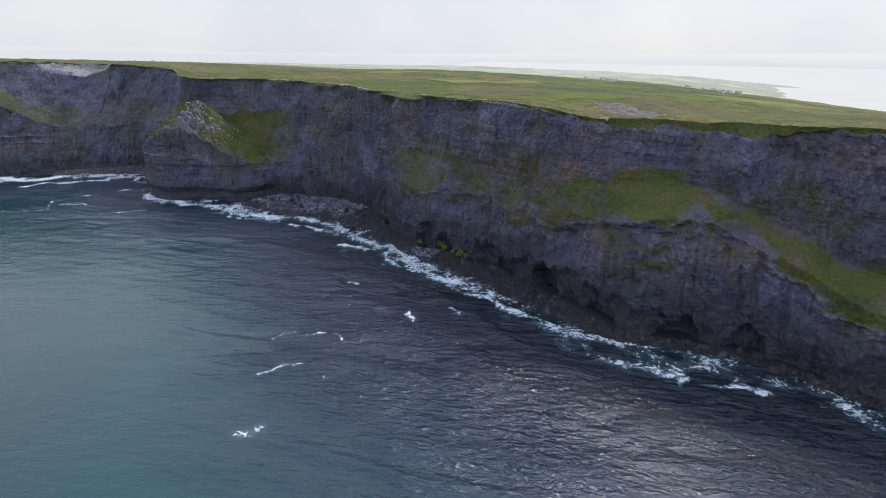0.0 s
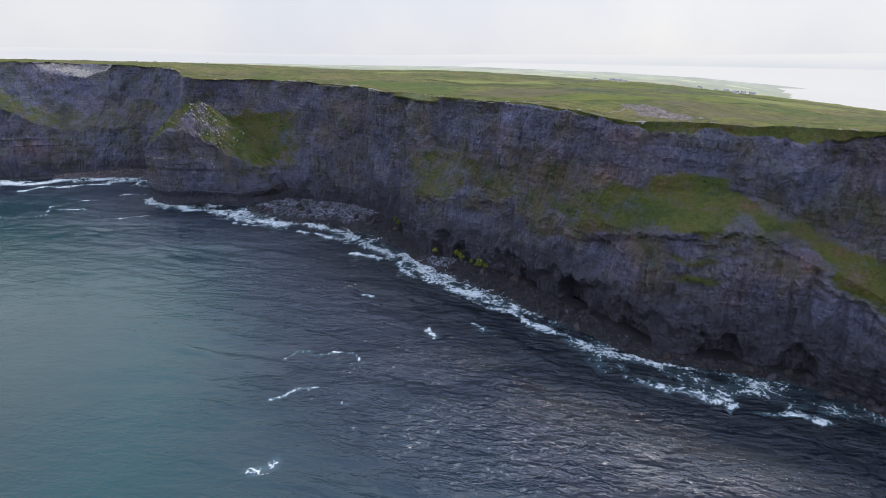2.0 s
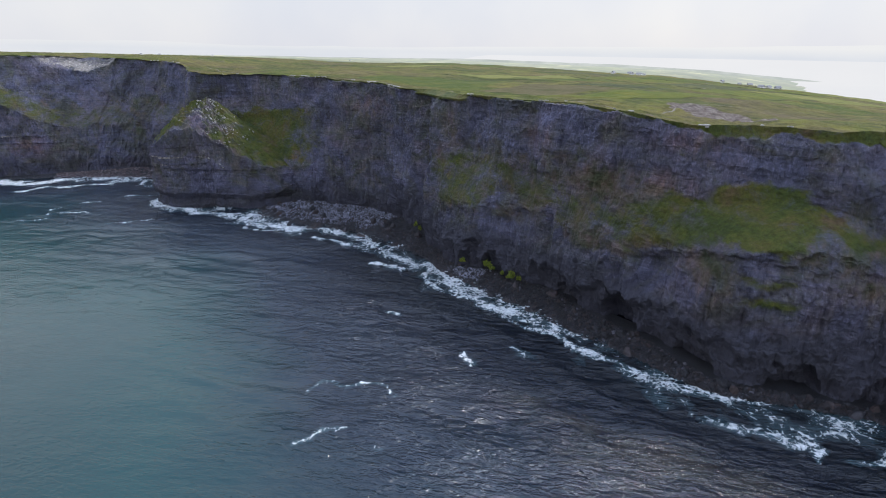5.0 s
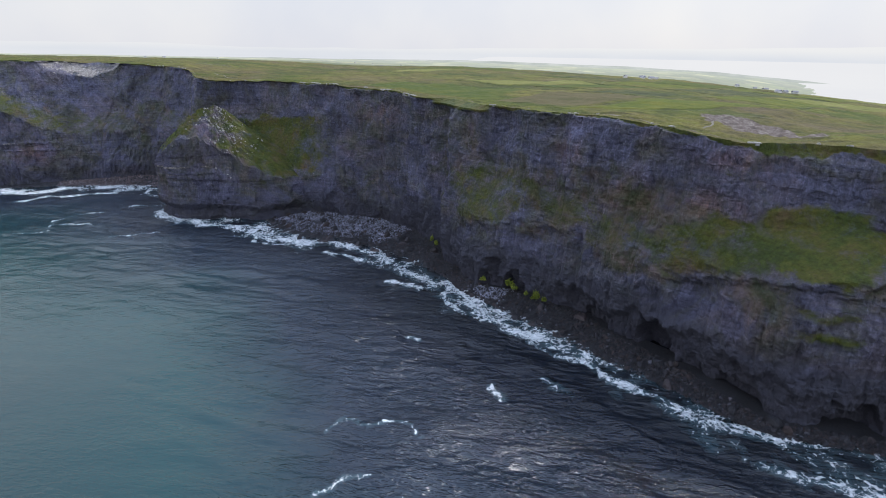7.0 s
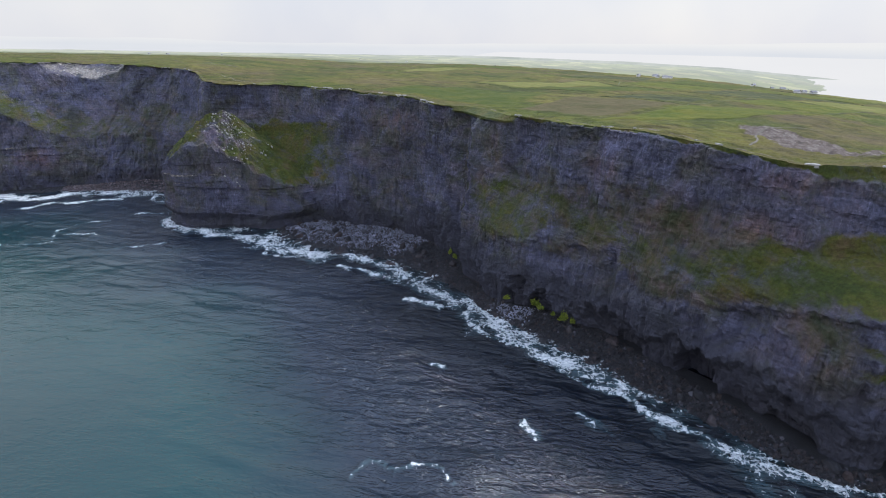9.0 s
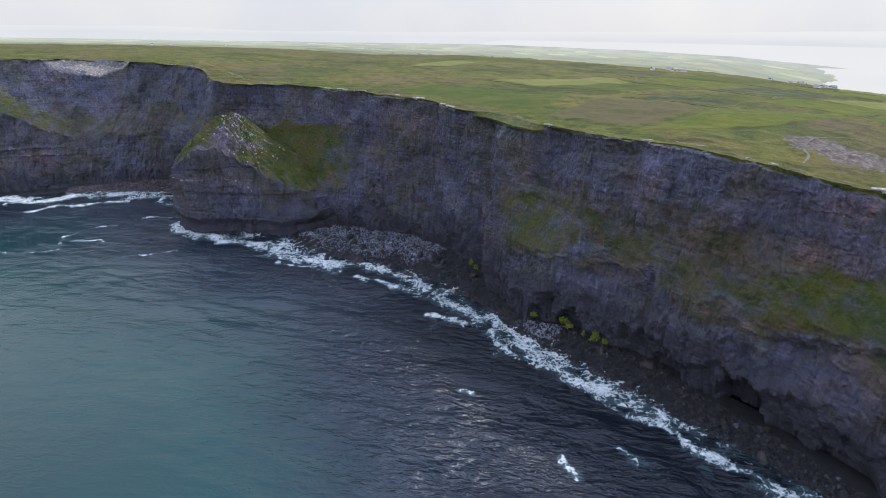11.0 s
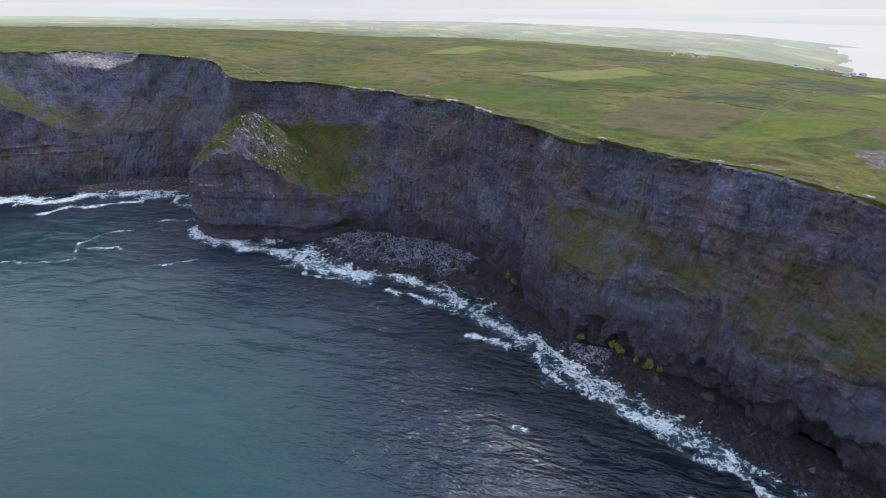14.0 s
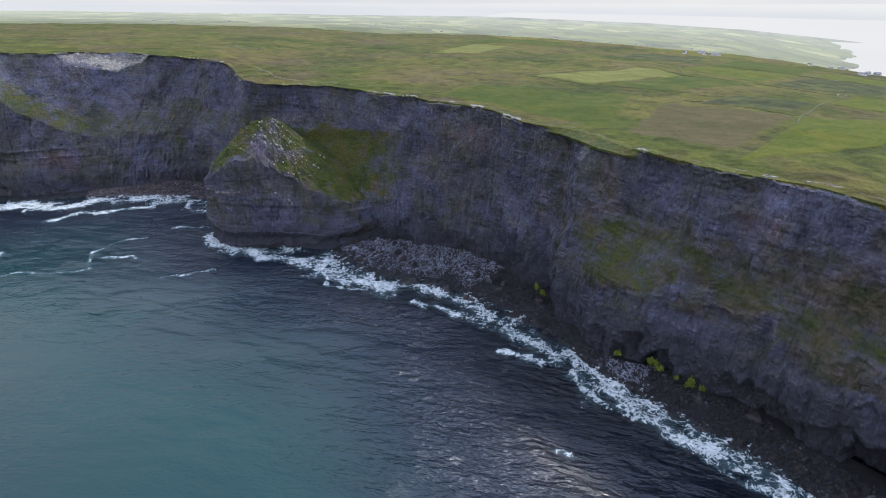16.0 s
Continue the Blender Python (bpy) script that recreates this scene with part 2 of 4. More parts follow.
def turf_material():
    n = Nodes("plateau_turf")
    colour = grass_colours(n)
    patch = n.make("ShaderNodeTexVoronoi", Vector=n.place((1.0, 0.55, 0.0)), Scale=0.0062, Randomness=0.8)
    patch.distance = "CHEBYCHEV"
    tone = n.ramp(patch.outputs["Color"], (0.20, (0.50, 0.58, 0.45)), (0.42, (0.95, 1.05, 0.70)), (0.58, (1.05, 1.0, 0.95)), (0.75, (1.7, 1.55, 1.2)))
    fields = n.attribute("fields")
    colour = n.mix(n.maths("MULTIPLY", fields, 0.85), colour, n.mix(1.0, colour, tone, "MULTIPLY"))
    border = n.make("ShaderNodeTexVoronoi", Vector=n.place((1.0, 0.55, 0.0)), Scale=0.0062, Randomness=0.8)
    border.feature = "DISTANCE_TO_EDGE"
    hedge = n.maths("MULTIPLY", n.ramp(border.outputs["Distance"], (0.015, 1.0), (0.045, 0.0)), n.maths("MULTIPLY", fields, n.ramp(n.noise(0.02, 5), (0.42, 0.0), (0.5, 0.55))))
    colour = n.mix(hedge, colour, (0.030, 0.036, 0.014))
    heath = n.ramp(n.noise(0.0065, 7, 0.65), (0.48, 0.0), (0.56, 0.85))
    colour = n.mix(heath, colour, n.mix(1.0, colour, (0.82, 0.78, 1.25), "MULTIPLY"))
    bare = n.maths("ADD", n.attribute("bare"), n.maths("MULTIPLY", n.maths("SUBTRACT", n.noise(0.09, 7, 0.75), 0.5), 2.0))
    soil = n.ramp(n.noise(0.3, 7, 0.75), (0.36, (0.052, 0.042, 0.040)), (0.5, (0.105, 0.082, 0.074)), (0.64, (0.21, 0.185, 0.17)))
    colour = n.mix(n.ramp(bare, (0.48, 0.0), (0.66, 0.95)), colour, soil)
    return n.finish(colour, 0.95, n.bump(n.noise(0.3, 8, 0.75), 0.8, 1.6), Specular_IOR_Level=0.2)


def sea_material():
    n = Nodes("sea_water")
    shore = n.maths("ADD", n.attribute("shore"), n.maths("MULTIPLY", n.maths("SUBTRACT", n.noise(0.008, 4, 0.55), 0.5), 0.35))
    # dark inshore stops put the cliffs' shade and reflection into the water's colour
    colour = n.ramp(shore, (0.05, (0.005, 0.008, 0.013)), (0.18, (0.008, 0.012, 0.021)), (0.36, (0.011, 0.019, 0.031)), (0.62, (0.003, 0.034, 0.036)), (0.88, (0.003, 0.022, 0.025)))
    foam = n.attribute("foam")

    def net(scale, swirl):
        """Distance to the walls of stretched, bent foam cells."""
        bend = n.make("ShaderNodeTexNoise", Vector=n.place(), Scale=0.12, Detail=4.0, Roughness=0.6).outputs[1]
        at = n.mix(swirl, n.place((scale, scale, 0.0)), bend, "LINEAR_LIGHT")
        cells = n.make("ShaderNodeTexVoronoi", Vector=at, Scale=1.0, Randomness=1.0)
        cells.feature = "DISTANCE_TO_EDGE"
        return cells.outputs["Distance"]

    clump = n.noise(0.050, 4, 0.6, distort=0.8)
    lumps = n.noise(0.22, 4, 0.58, distort=1.4)
    present = n.ramp(foam, (0.03, 0.0), (0.12, 1.0))
    amount = n.maths("ADD", foam, n.maths("MULTIPLY", n.maths("SUBTRACT", clump, 0.5), 1.7))
    thick = n.maths("ADD", amount, n.maths("MULTIPLY", n.maths("SUBTRACT", lumps, 0.5), 1.5))
    walls = n.maths("MINIMUM", net(0.26, 1.0), n.maths("ADD", net(0.62, 1.4), 0.04))
    cover = n.ramp(n.maths("SUBTRACT", n.maths("MULTIPLY", n.maths("SUBTRACT", thick, 0.58), 0.36), walls), (-0.015, 0.0), (0.025, 0.55), (0.14, 0.75), (0.34, 1.0))
    cover = n.maths("MULTIPLY", cover, present)
    churned = n.maths("MULTIPLY", n.ramp(amount, (0.35, 0.0), (1.0, 0.8)), present)
    colour = n.mix(churned, colour, (0.060, 0.110, 0.130))
    froth = n.ramp(n.noise(0.55, 6, 0.7, distort=0.8), (0.36, (0.42, 0.48, 0.52)), (0.50, (0.78, 0.81, 0.83)), (0.60, (0.94, 0.95, 0.96)))
    colour = n.mix(cover, colour, froth)
    def crests(length, across, detail, distort, turn):
        """Waves longer along their crests than across them."""
        coords = n.make("ShaderNodeTexCoord")
        laid = n.make("ShaderNodeMapping", Vector=coords.outputs["Object"])
        laid.vector_type = "TEXTURE"
        laid.inputs["Rotation"].default_value = (0, 0, radians(turn))
        laid.inputs["Scale"].default_value = (length, across, across)
        return n.make("ShaderNodeTexNoise", Vector=laid.outputs[0], Scale=1.0, Detail=detail, Roughness=0.55, Distortion=distort).outputs[0]

    swell = crests(60.0, 14.0, 3.0, 0.2, 160)
    chop = crests(8.5, 3.0, 3.0, 0.5, 166)
    cross = crests(10.0, 4.5, 2.0, 0.4, 188)
    ripple = crests(2.6, 1.2, 3.0, 0.4, 158)
    height = n.maths("ADD", n.maths("MULTIPLY", swell, 2.8), n.maths("MULTIPLY", chop, 1.9))
    height = n.maths("ADD", height, n.maths("MULTIPLY", cross, 1.3))
    calm = n.ramp(shore, (0.10, 1.0), (0.30, 0.70), (0.48, 0.22), (0.66, 0.07))  # steeper waves over the shelving ground inshore
    gusts = n.ramp(n.noise(0.016, 4, 0.6, stretch=(0.5, 1.0, 1.0)), (0.38, 0.45), (0.62, 1.35))
    calm = n.maths("MULTIPLY", calm, gusts)
    height = n.maths("ADD", n.maths("MULTIPLY", height, calm), n.maths("MULTIPLY", cover, 0.15))
    height = n.maths("ADD", height, n.maths("MULTIPLY", ripple, n.maths("ADD", 0.10, n.maths("MULTIPLY", calm, 0.55))))
    normal = n.bump(height, 1.0, 1.5)
    rough = n.maths("ADD", 0.12, n.maths("MULTIPLY", cover, 0.73))
    return n.finish(colour, rough, normal, IOR=1.40)


def plain(name, colour, roughness=0.8, scale=3.0, spread=0.25):
    n = Nodes(name)
    tone = n.ramp(n.noise(scale, 5, 0.65), (0.3, 1 - spread), (0.7, 1 + spread))
    return n.finish(n.mix(1.0, colour, tone, "MULTIPLY"), roughness, n.bump(n.noise(scale * 3, 5, 0.6), 0.3, 0.2))


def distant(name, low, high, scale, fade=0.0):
    """A plain glowing backdrop colour with the haze of the distance painted in."""
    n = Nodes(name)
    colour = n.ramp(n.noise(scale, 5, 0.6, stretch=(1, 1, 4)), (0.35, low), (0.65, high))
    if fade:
        # painted haze: the colour fades upwards into that of the sky
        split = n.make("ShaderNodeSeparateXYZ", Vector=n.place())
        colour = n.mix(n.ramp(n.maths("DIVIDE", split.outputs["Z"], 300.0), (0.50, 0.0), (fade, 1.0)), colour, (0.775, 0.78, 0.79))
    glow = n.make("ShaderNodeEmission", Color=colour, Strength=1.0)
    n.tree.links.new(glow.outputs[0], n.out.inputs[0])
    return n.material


def stone_material(name, *tones):
    n = Nodes(name)
    tint = n.make("ShaderNodeObjectInfo").outputs["Random"]
    island = n.make("ShaderNodeNewGeometry").outputs["Random Per Island"]
    mixed = n.maths("FRACT", n.maths("ADD", tint, island))
    colour = n.ramp(mixed, *tones)
    colour = n.mix(0.9, colour, n.ramp(n.noise(0.10, 6, 0.7), (0.32, (0.42, 0.41, 0.42)), (0.52, (0.84, 0.88, 1.0)), (0.68, (1.5, 1.5, 1.6))), "MULTIPLY")
    colour = n.mix(0.8, colour, n.ramp(n.noise(1.4, 6, 0.7), (0.3, 0.5), (0.7, 1.4)), "MULTIPLY")
    return n.finish(colour, 0.7, n.bump(n.noise(1.1, 7, 0.75), 1.0, 1.2))


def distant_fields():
    """Backdrop of far fields, paled by painted haze: a glow growing to the horizon."""
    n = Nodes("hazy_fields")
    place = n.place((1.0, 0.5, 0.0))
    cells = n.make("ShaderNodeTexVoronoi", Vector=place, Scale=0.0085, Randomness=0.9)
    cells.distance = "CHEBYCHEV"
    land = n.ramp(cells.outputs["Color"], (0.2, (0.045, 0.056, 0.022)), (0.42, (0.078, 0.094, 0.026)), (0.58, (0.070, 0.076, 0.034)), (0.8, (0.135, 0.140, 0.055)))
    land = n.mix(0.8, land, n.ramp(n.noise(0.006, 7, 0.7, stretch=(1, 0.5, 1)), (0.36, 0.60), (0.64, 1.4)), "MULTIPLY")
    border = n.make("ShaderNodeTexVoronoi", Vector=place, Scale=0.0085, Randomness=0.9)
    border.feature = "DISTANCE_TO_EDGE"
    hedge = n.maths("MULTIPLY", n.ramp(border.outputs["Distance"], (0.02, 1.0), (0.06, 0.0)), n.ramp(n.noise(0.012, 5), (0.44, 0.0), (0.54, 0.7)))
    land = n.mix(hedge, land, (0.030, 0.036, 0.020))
    # share of haze painted over the fields, by distance
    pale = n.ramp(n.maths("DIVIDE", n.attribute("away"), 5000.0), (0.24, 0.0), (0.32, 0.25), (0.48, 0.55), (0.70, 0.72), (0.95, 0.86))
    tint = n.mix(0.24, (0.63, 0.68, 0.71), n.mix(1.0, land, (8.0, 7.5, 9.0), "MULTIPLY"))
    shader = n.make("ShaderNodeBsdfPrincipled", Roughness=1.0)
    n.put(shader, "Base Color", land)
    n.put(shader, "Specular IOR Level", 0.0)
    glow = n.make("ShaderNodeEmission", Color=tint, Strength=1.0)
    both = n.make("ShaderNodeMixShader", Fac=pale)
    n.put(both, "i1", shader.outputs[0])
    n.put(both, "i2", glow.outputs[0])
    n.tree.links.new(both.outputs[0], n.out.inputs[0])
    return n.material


CLIFF, TURF, SEA = cliff_material(), turf_material(), sea_material()
STONE = stone_material("beach_stone", (0.0, (0.013, 0.013, 0.016)), (0.45, (0.023, 0.022, 0.026)), (0.70, (0.050, 0.032, 0.028)), (0.92, (0.042, 0.039, 0.044)), (1.0, (0.100, 0.096, 0.108)))
SHINGLE = stone_material("red_shingle", (0.0, (0.075, 0.054, 0.050)), (0.5, (0.135, 0.094, 0.086)), (1.0, (0.20, 0.17, 0.17)))
COBBLE = stone_material("pale_cobbles", (0.0, (0.17, 0.172, 0.205)), (0.5, (0.24, 0.242, 0.285)), (1.0, (0.33, 0.33, 0.37)))

# ---- the coast: cliff foot and cliff edge, walked from the near end round the bay ----
FOOT = [
    (620, -330), (450, -80), (320, 105), (222, 212), (183, 256), (148, 273), (113, 287), (90, 327), (68, 356), (47, 391),
    (22, 419), (-7, 437), (-20, 468), (-32, 497), (-46, 538), (-85, 577), (-145, 603), (-192, 622), (-250, 655), (-300, 690),
    (-340, 745), (-395, 768), (-440, 758), (-480, 745), (-530, 728), (-585, 712), (-700, 670), (-950, 600),
]
EDGE_NEAR = [
    (680, -280, 118), (500, -30, 120), (360, 150, 122), (236, 245, 124), (196, 276, 123), (160, 299, 122), (132, 318, 121),
    (103, 333, 121), (78, 359, 123.5), (52, 397, 125), (24, 421, 125), (6, 448, 124.5), (-10, 475, 125), (-19, 501, 124.5),
]
EDGE_FAR = [
    (-48, 533, 123.5), (-82, 583, 126), (-147, 619, 128), (-207, 668, 127), (-257, 684, 126), (-285, 692, 127), (-330, 775, 132),
    (-362, 798, 136), (-420, 811, 137.5), (-483, 805, 138.5), (-541, 790, 140), (-640, 795, 141), (-780, 760, 142), (-1100, 720, 142),
]
EDGE = EDGE_NEAR + EDGE_FAR
# The brow, where the face turns back to the edge; it stands well forward of the edge on the buttress.
FORWARD = {12: (-16, 471), 13: (-24, 494)}
BROW = [FORWARD.get(k, row[:2]) for k, row in enumerate(EDGE)]
# Height and inset of the ledge's lip, and of its inner foot, by station.
LEDGE = [(40, 0.10, 62, 0.75)] * 3 + [(40, 0.08, 54, 0.75), (58, 0.08, 70, 0.80), (75, 0.10, 90, 0.80), (68, 0.10, 86, 0.78), (60, 0.15, 80, 0.75)]
LEDGE += [(50, 0.15, 74, 0.8), (56, 0.15, 78, 0.8), (57, 0.15, 76, 0.8), (52, 0.15, 78, 0.85), (48, 0.15, 76, 0.85), (52, 0.2, 74, 0.8)]
LEDGE += [(40, 0.33, 80, 0.66)] * 2 + [(42, 0.2, 80, 0.8), (30, 0.05, 84, 0.85), (36, 0.1, 80, 0.8), (48, 0.2, 80, 0.8)] + [(62, 0.30, 84, 0.62)] * 3 + [(58, 0.3, 76, 0.52), (82, 0.25, 100, 0.55), (112, 0.3, 126, 0.7), (100, 0.1, 114, 0.9), (100, 0.1, 114, 0.9)]
# The turf on the ledge: station, its lower and upper limit, and how closely it covers.
TURFED = [
    (2.0, 34, 58, 0.8), (3.4, 37, 60, 0.95), (3.9, 52, 65, 0.95), (4.2, 61, 70, 0.9), (4.5, 69, 79, 0.85), (5.1, 75, 87, 0.95), (5.8, 70, 98, 1.0), (6.2, 66, 92, 0.95),
    (6.6, 63, 84, 0.85), (7.4, 50, 83, 0.72), (7.9, 56, 71, 0.55), (8.7, 57, 74, 0.50), (9.6, 60, 80, 0.48), (10.5, 56, 86, 0.52), (11.4, 46, 85, 0.62),
    (12.2, 50, 76, 0.55), (12.7, 60, 68, 0.2), (13.3, 60, 70, 0.0), (15.7, 60, 90, 0.0), (16.1, 50, 100, 0.6), (16.6, 38, 92, 0.95), (17.4, 40, 92, 0.95), (18.0, 40, 92, 0.6), (18.4, 50, 80, 0.0),
]
FAR_TURF = [0.05, 0.34, 0.24, 0.20, 0.44, 0.74, 0.5, 0.5, 0.5]
# Width of the stony foreshore below the cliff, by station.
BEACH = [5, 5, 5, 5, 5, 6, 7, 13, 16, 21, 19, 10, 11, 22, 40, 46, 48, 18, 14, 14, 22, 26, 20, 12, 10, 8, 8, 8]
S_DENSE = np.linspace(0, len(FOOT) - 1, 6000)
path = 0.5 * (spline(FOOT, S_DENSE) + spline(BROW, S_DENSE))
RUN = np.r_[0, np.cumsum(np.linalg.norm(np.diff(path, axis=0), axis=1))]


def stations(start, stop, step):
    """Parameters at even steps of length between two stations."""
    a, b = np.interp([start, stop], S_DENSE, RUN)
    return np.interp(np.linspace(a, b, max(2, int((b - a) / step))), RUN, S_DENSE)


def seaward(s):
    """Unit vectors in plan that point from the cliff to the sea."""
    mean = lambda v: 0.5 * (spline(FOOT, v) + spline(BROW, v))  # noqa: E731
    t = mean(s + 0.25) - mean(s - 0.25)
    n = np.stack([-t[:, 1], t[:, 0]], 1)
    return n / np.linalg.norm(n, axis=1)[:, None]


def cliff_wall(s, step):
    """Points (rows from the foot up, columns along) and the layers that colour them."""
    foot, edge, lip = spline(FOOT, s), spline(EDGE, s), spline(LEDGE, s)
    rows = int(126 / step)
    v = np.linspace(0, 1, rows)[:, None]
    run = np.interp(s, S_DENSE, RUN)[None, :]
    sv = s[None, :]
    top = edge[None, :, 2] + 0.7 * fbm(run / 16, 0.2, 3, 3) + 0.35 * np.round(1.5 * value_noise(run / 16, 0.6, 4))
    z = -3 + v * (top + 3)
    z1, g1, z2, g2 = (lip[None, :, k] for k in range(4))
    wob = 4 * fbm(run / 45, 0.3, 5, 3)
    z1, z2 = z1 + wob, z2 + 1.2 * wob
    turn_z = top - 3.0
    g = np.where(z < z1, g1 * z / z1, np.where(z < z2, g1 + (g2 - g1) * (z - z1) / (z2 - z1), g2 + (1 - g2) * (z - z2) / (turn_z - z2)))
    brow = spline(BROW, s)
    back = np.clip((z - turn_z) / 3.0, 0, 1) ** 0.8
    xy = foot[None] + (brow[None] - foot[None]) * np.minimum(g, 1)[..., None] + (edge[None, :, :2] - brow[None]) * back[..., None]
    # where turf holds: on the ledge, in two terraces below it, and hanging over the edge
    at, low_turf, high_turf, close = (np.array([row[k] for row in TURFED]) for k in range(4))
    rag = 5.0 * fbm(run / 15, z / 9, 6, 4)
    low_z, high_z = np.interp(s, at, low_turf)[None] + rag, np.interp(s, at, high_turf)[None] + rag
    near_turf = smooth(low_z - 3, low_z + 3, z) * (1 - smooth(high_z - 4, high_z + 4, z)) * np.interp(s, at, close)[None]
    on_ledge = smooth(z1 - 5, z1 + 3, z) * (1 - smooth(z2 - 4, z2 + 8, z))
    turfed = np.where(sv < 18.6, near_turf, on_ledge * np.interp(s, np.arange(19, 28), FAR_TURF)[None])
    for level in (55, 46):
        turfed = np.maximum(turfed, 0.8 * np.exp(-(((z - level - 1.5 * value_noise(run / 9, level, 7)) / 2.6) ** 2)) * np.exp(-(((sv - 5.6) / 0.36) ** 4)))
    hang = np.interp(s, [2, 3.8, 4.6, 6.4, 7.2, 13, 19, 27], [1.5, 2.0, 4.5, 4, 1.5, 0.9, 0.8, 0.8])[None] * (1 + 0.8 * fbm(run / 11, 0.3, 8, 4))
    down = top - z
    draped = 1 - smooth(0.95, 1.25, down / np.maximum(hang, 0.5))
    deep_brow = smooth(1, 4, np.linalg.norm(edge[:, :2] - brow, axis=1))[None] * smooth(6.5, 3.0, down)
    turfed = np.maximum(np.maximum(turfed, draped), 1.4 * deep_brow)
    ragged = 1 - 0.75 * np.clip(turfed, 0, 1)
    # ribs and gullies, upright columns low down, beds that stand proud, and broken blocks
    low = 1 - smooth(40, 75, z)
    high = smooth(84, 100, z)
    ribs = 3.8 * fbm(run / 46, z / 90, 11, 3) + 1.2 * fbm(run / 12, z / 26, 21, 3)
    pillars = np.abs(value_noise(run / 4.6 + 0.6 * value_noise(z / 40, run / 30, 26), z / 45, 25))
    columns = np.where(sv < 19, 1, 0.5) * (0.6 + 1.0 * low) * (1.2 * pillars - 0.5) + (0.35 + 0.3 * low) * fbm(run / 1.9, z / 16, 27, 2)
    bed = z + 2.5 * fbm(run / 60, z / 50, 31, 2)
    beds = (0.30 + 0.15 * high) * value_noise(bed / 5.2, run / 90, 41) + 0.14 * np.round(1.4 * value_noise(bed / 2.1, run / 12, 42)) / 1.4
    blocks = 0.9 * np.round(2 * value_noise(run / 9, bed / 7, 51)) / 2 + 0.5 * np.round(2 * value_noise(run / 3.0, bed / 5, 53)) / 2 + 0.3 * value_noise(run / 1.3, bed / 2.0, 52)
    rubble = 0.45 * np.abs(fbm(run / 2.6 + z / 30, z / 6, 43, 3)) + 0.6 * np.abs(value_noise(run / 5.5 - z / 14, z / 14, 44))
    cracks = smooth(0.80, 1.0, 1 - np.abs(fbm(run / 5.5 + 0.4 * fbm(z / 18, run / 40, 45, 2), z / 55, 46, 2)))
    cleft = 1 - np.abs(fbm(run / 24 + 0.15 * fbm(z / 34, 0.5, 56, 2), z / 400, 57, 2))
    slips = np.maximum(0, fbm(run / 24 + z / 60, z / 40, 58, 4) - 0.35)  # hollows where rock has fallen away
    push = ragged * (ribs + columns + beds + blocks + rubble - 0.45 * cracks - 1.3 * smooth(0.84, 1.0, cleft) - 3.5 * slips + 0.5 * fbm(run / 4, z / 9, 59, 3)) * smooth(0, 4, down + 3)
    push = push - 4.5 * (1 - smooth(0, 22, z + 5 * fbm(run / 14, 0.7, 61, 2)))
    push = push - 0.5 * np.maximum(0, hang - down) * smooth(3.5, 6, hang)
    # a shelf of rock that overhangs the darker beds under the turf
    shelf = np.exp(-(((z - low_z + 2.0) / 1.8) ** 2)) - 1.2 * np.exp(-(((z - low_z + 7.0) / 3.2) ** 2))
    push = push + 0.9 * shelf * np.interp(s, at, close)[None] * (sv < 13)
    # the buttress beside the gully, and the caves
    push = push + 6.0 * np.exp(-(((sv - 12.62) / 0.26) ** 2)) * (1 - smooth(112, 121, z)) - 8.0 * np.exp(-(((sv - 13.45) / 0.22) ** 2)) * (1 - 0.8 * smooth(112, 121, z))
    for place, half, tall, deep in ((7.5, 0.34, 28, 13), (10.24, 0.30, 20, 6), (10.66, 0.40, 24, 8), (5.1, 0.32, 17, 9), (6.3, 0.3, 12, 6), (8.6, 0.25, 14, 5), (4.2, 0.25, 14, 6)):
        arch = ((sv - place) / half) ** 2 + (np.maximum(z, 0) / (tall + 3 * fbm(run / 9, 0.1, 63, 2))) ** 2 + 0.45 * fbm(run / 8, z / 8, 64, 3)
        push = push - deep * (1 - smooth(0.55, 1.05, arch))
    # the long hollow that the sea has cut under the near wall
    roof = 22 + 7 * fbm(run / 16, 0.6, 72, 3) + 3 * value_noise(run / 4, 0.3, 73)
    push = push - 4.5 * (1 - smooth(roof - 5, roof + 2.5, z)) * smooth(5.2, 6.2, sv) * (1 - smooth(8.9, 9.7, sv))
    # the bare slab that leans back below the far edge
    bite = 124 + 14 * ((sv - 22.9) / 0.8) ** 4 + 3 * fbm(run / 12, 0.4, 66, 4)
    slab = smooth(-1, 1, z - bite) * (np.abs(sv - 22.85) < 1.2)
    push = push - slab * np.maximum(z - bite, 0) * 1.9
    pale = np.maximum(slab * (0.62 + 0.3 * fbm(run / 14, z / 5, 68, 3)), 0.50 * smooth(1.8, 0.2, down) * (value_noise(run / 13, 0.2, 67) > 0.35))
    turfed = turfed * (1 - slab)
    scree = np.exp(-(((z - z2) / 7) ** 2)) * smooth(22.8, 24.0, sv) * 0.42
    # darker towards the foot, less so along the far wall
    foot_dark = (1 - smooth(10, 56 + 14 * value_noise(run / 50, 0.3, 69), z)) * np.interp(s, [12, 15, 19], [1.0, 0.6, 0.42])[None]
    moss = smooth(34, 52, z) * (1 - smooth(84, 112, z)) * np.interp(s, [3, 5, 8, 13, 14, 15, 17, 19, 27], [0.46, 0.52, 0.68, 0.64, 0.30, 0.2, 0.4, 0.42, 0.55])[None, :]
    # brown, iron-stained rock
    rust = np.zeros_like(z)
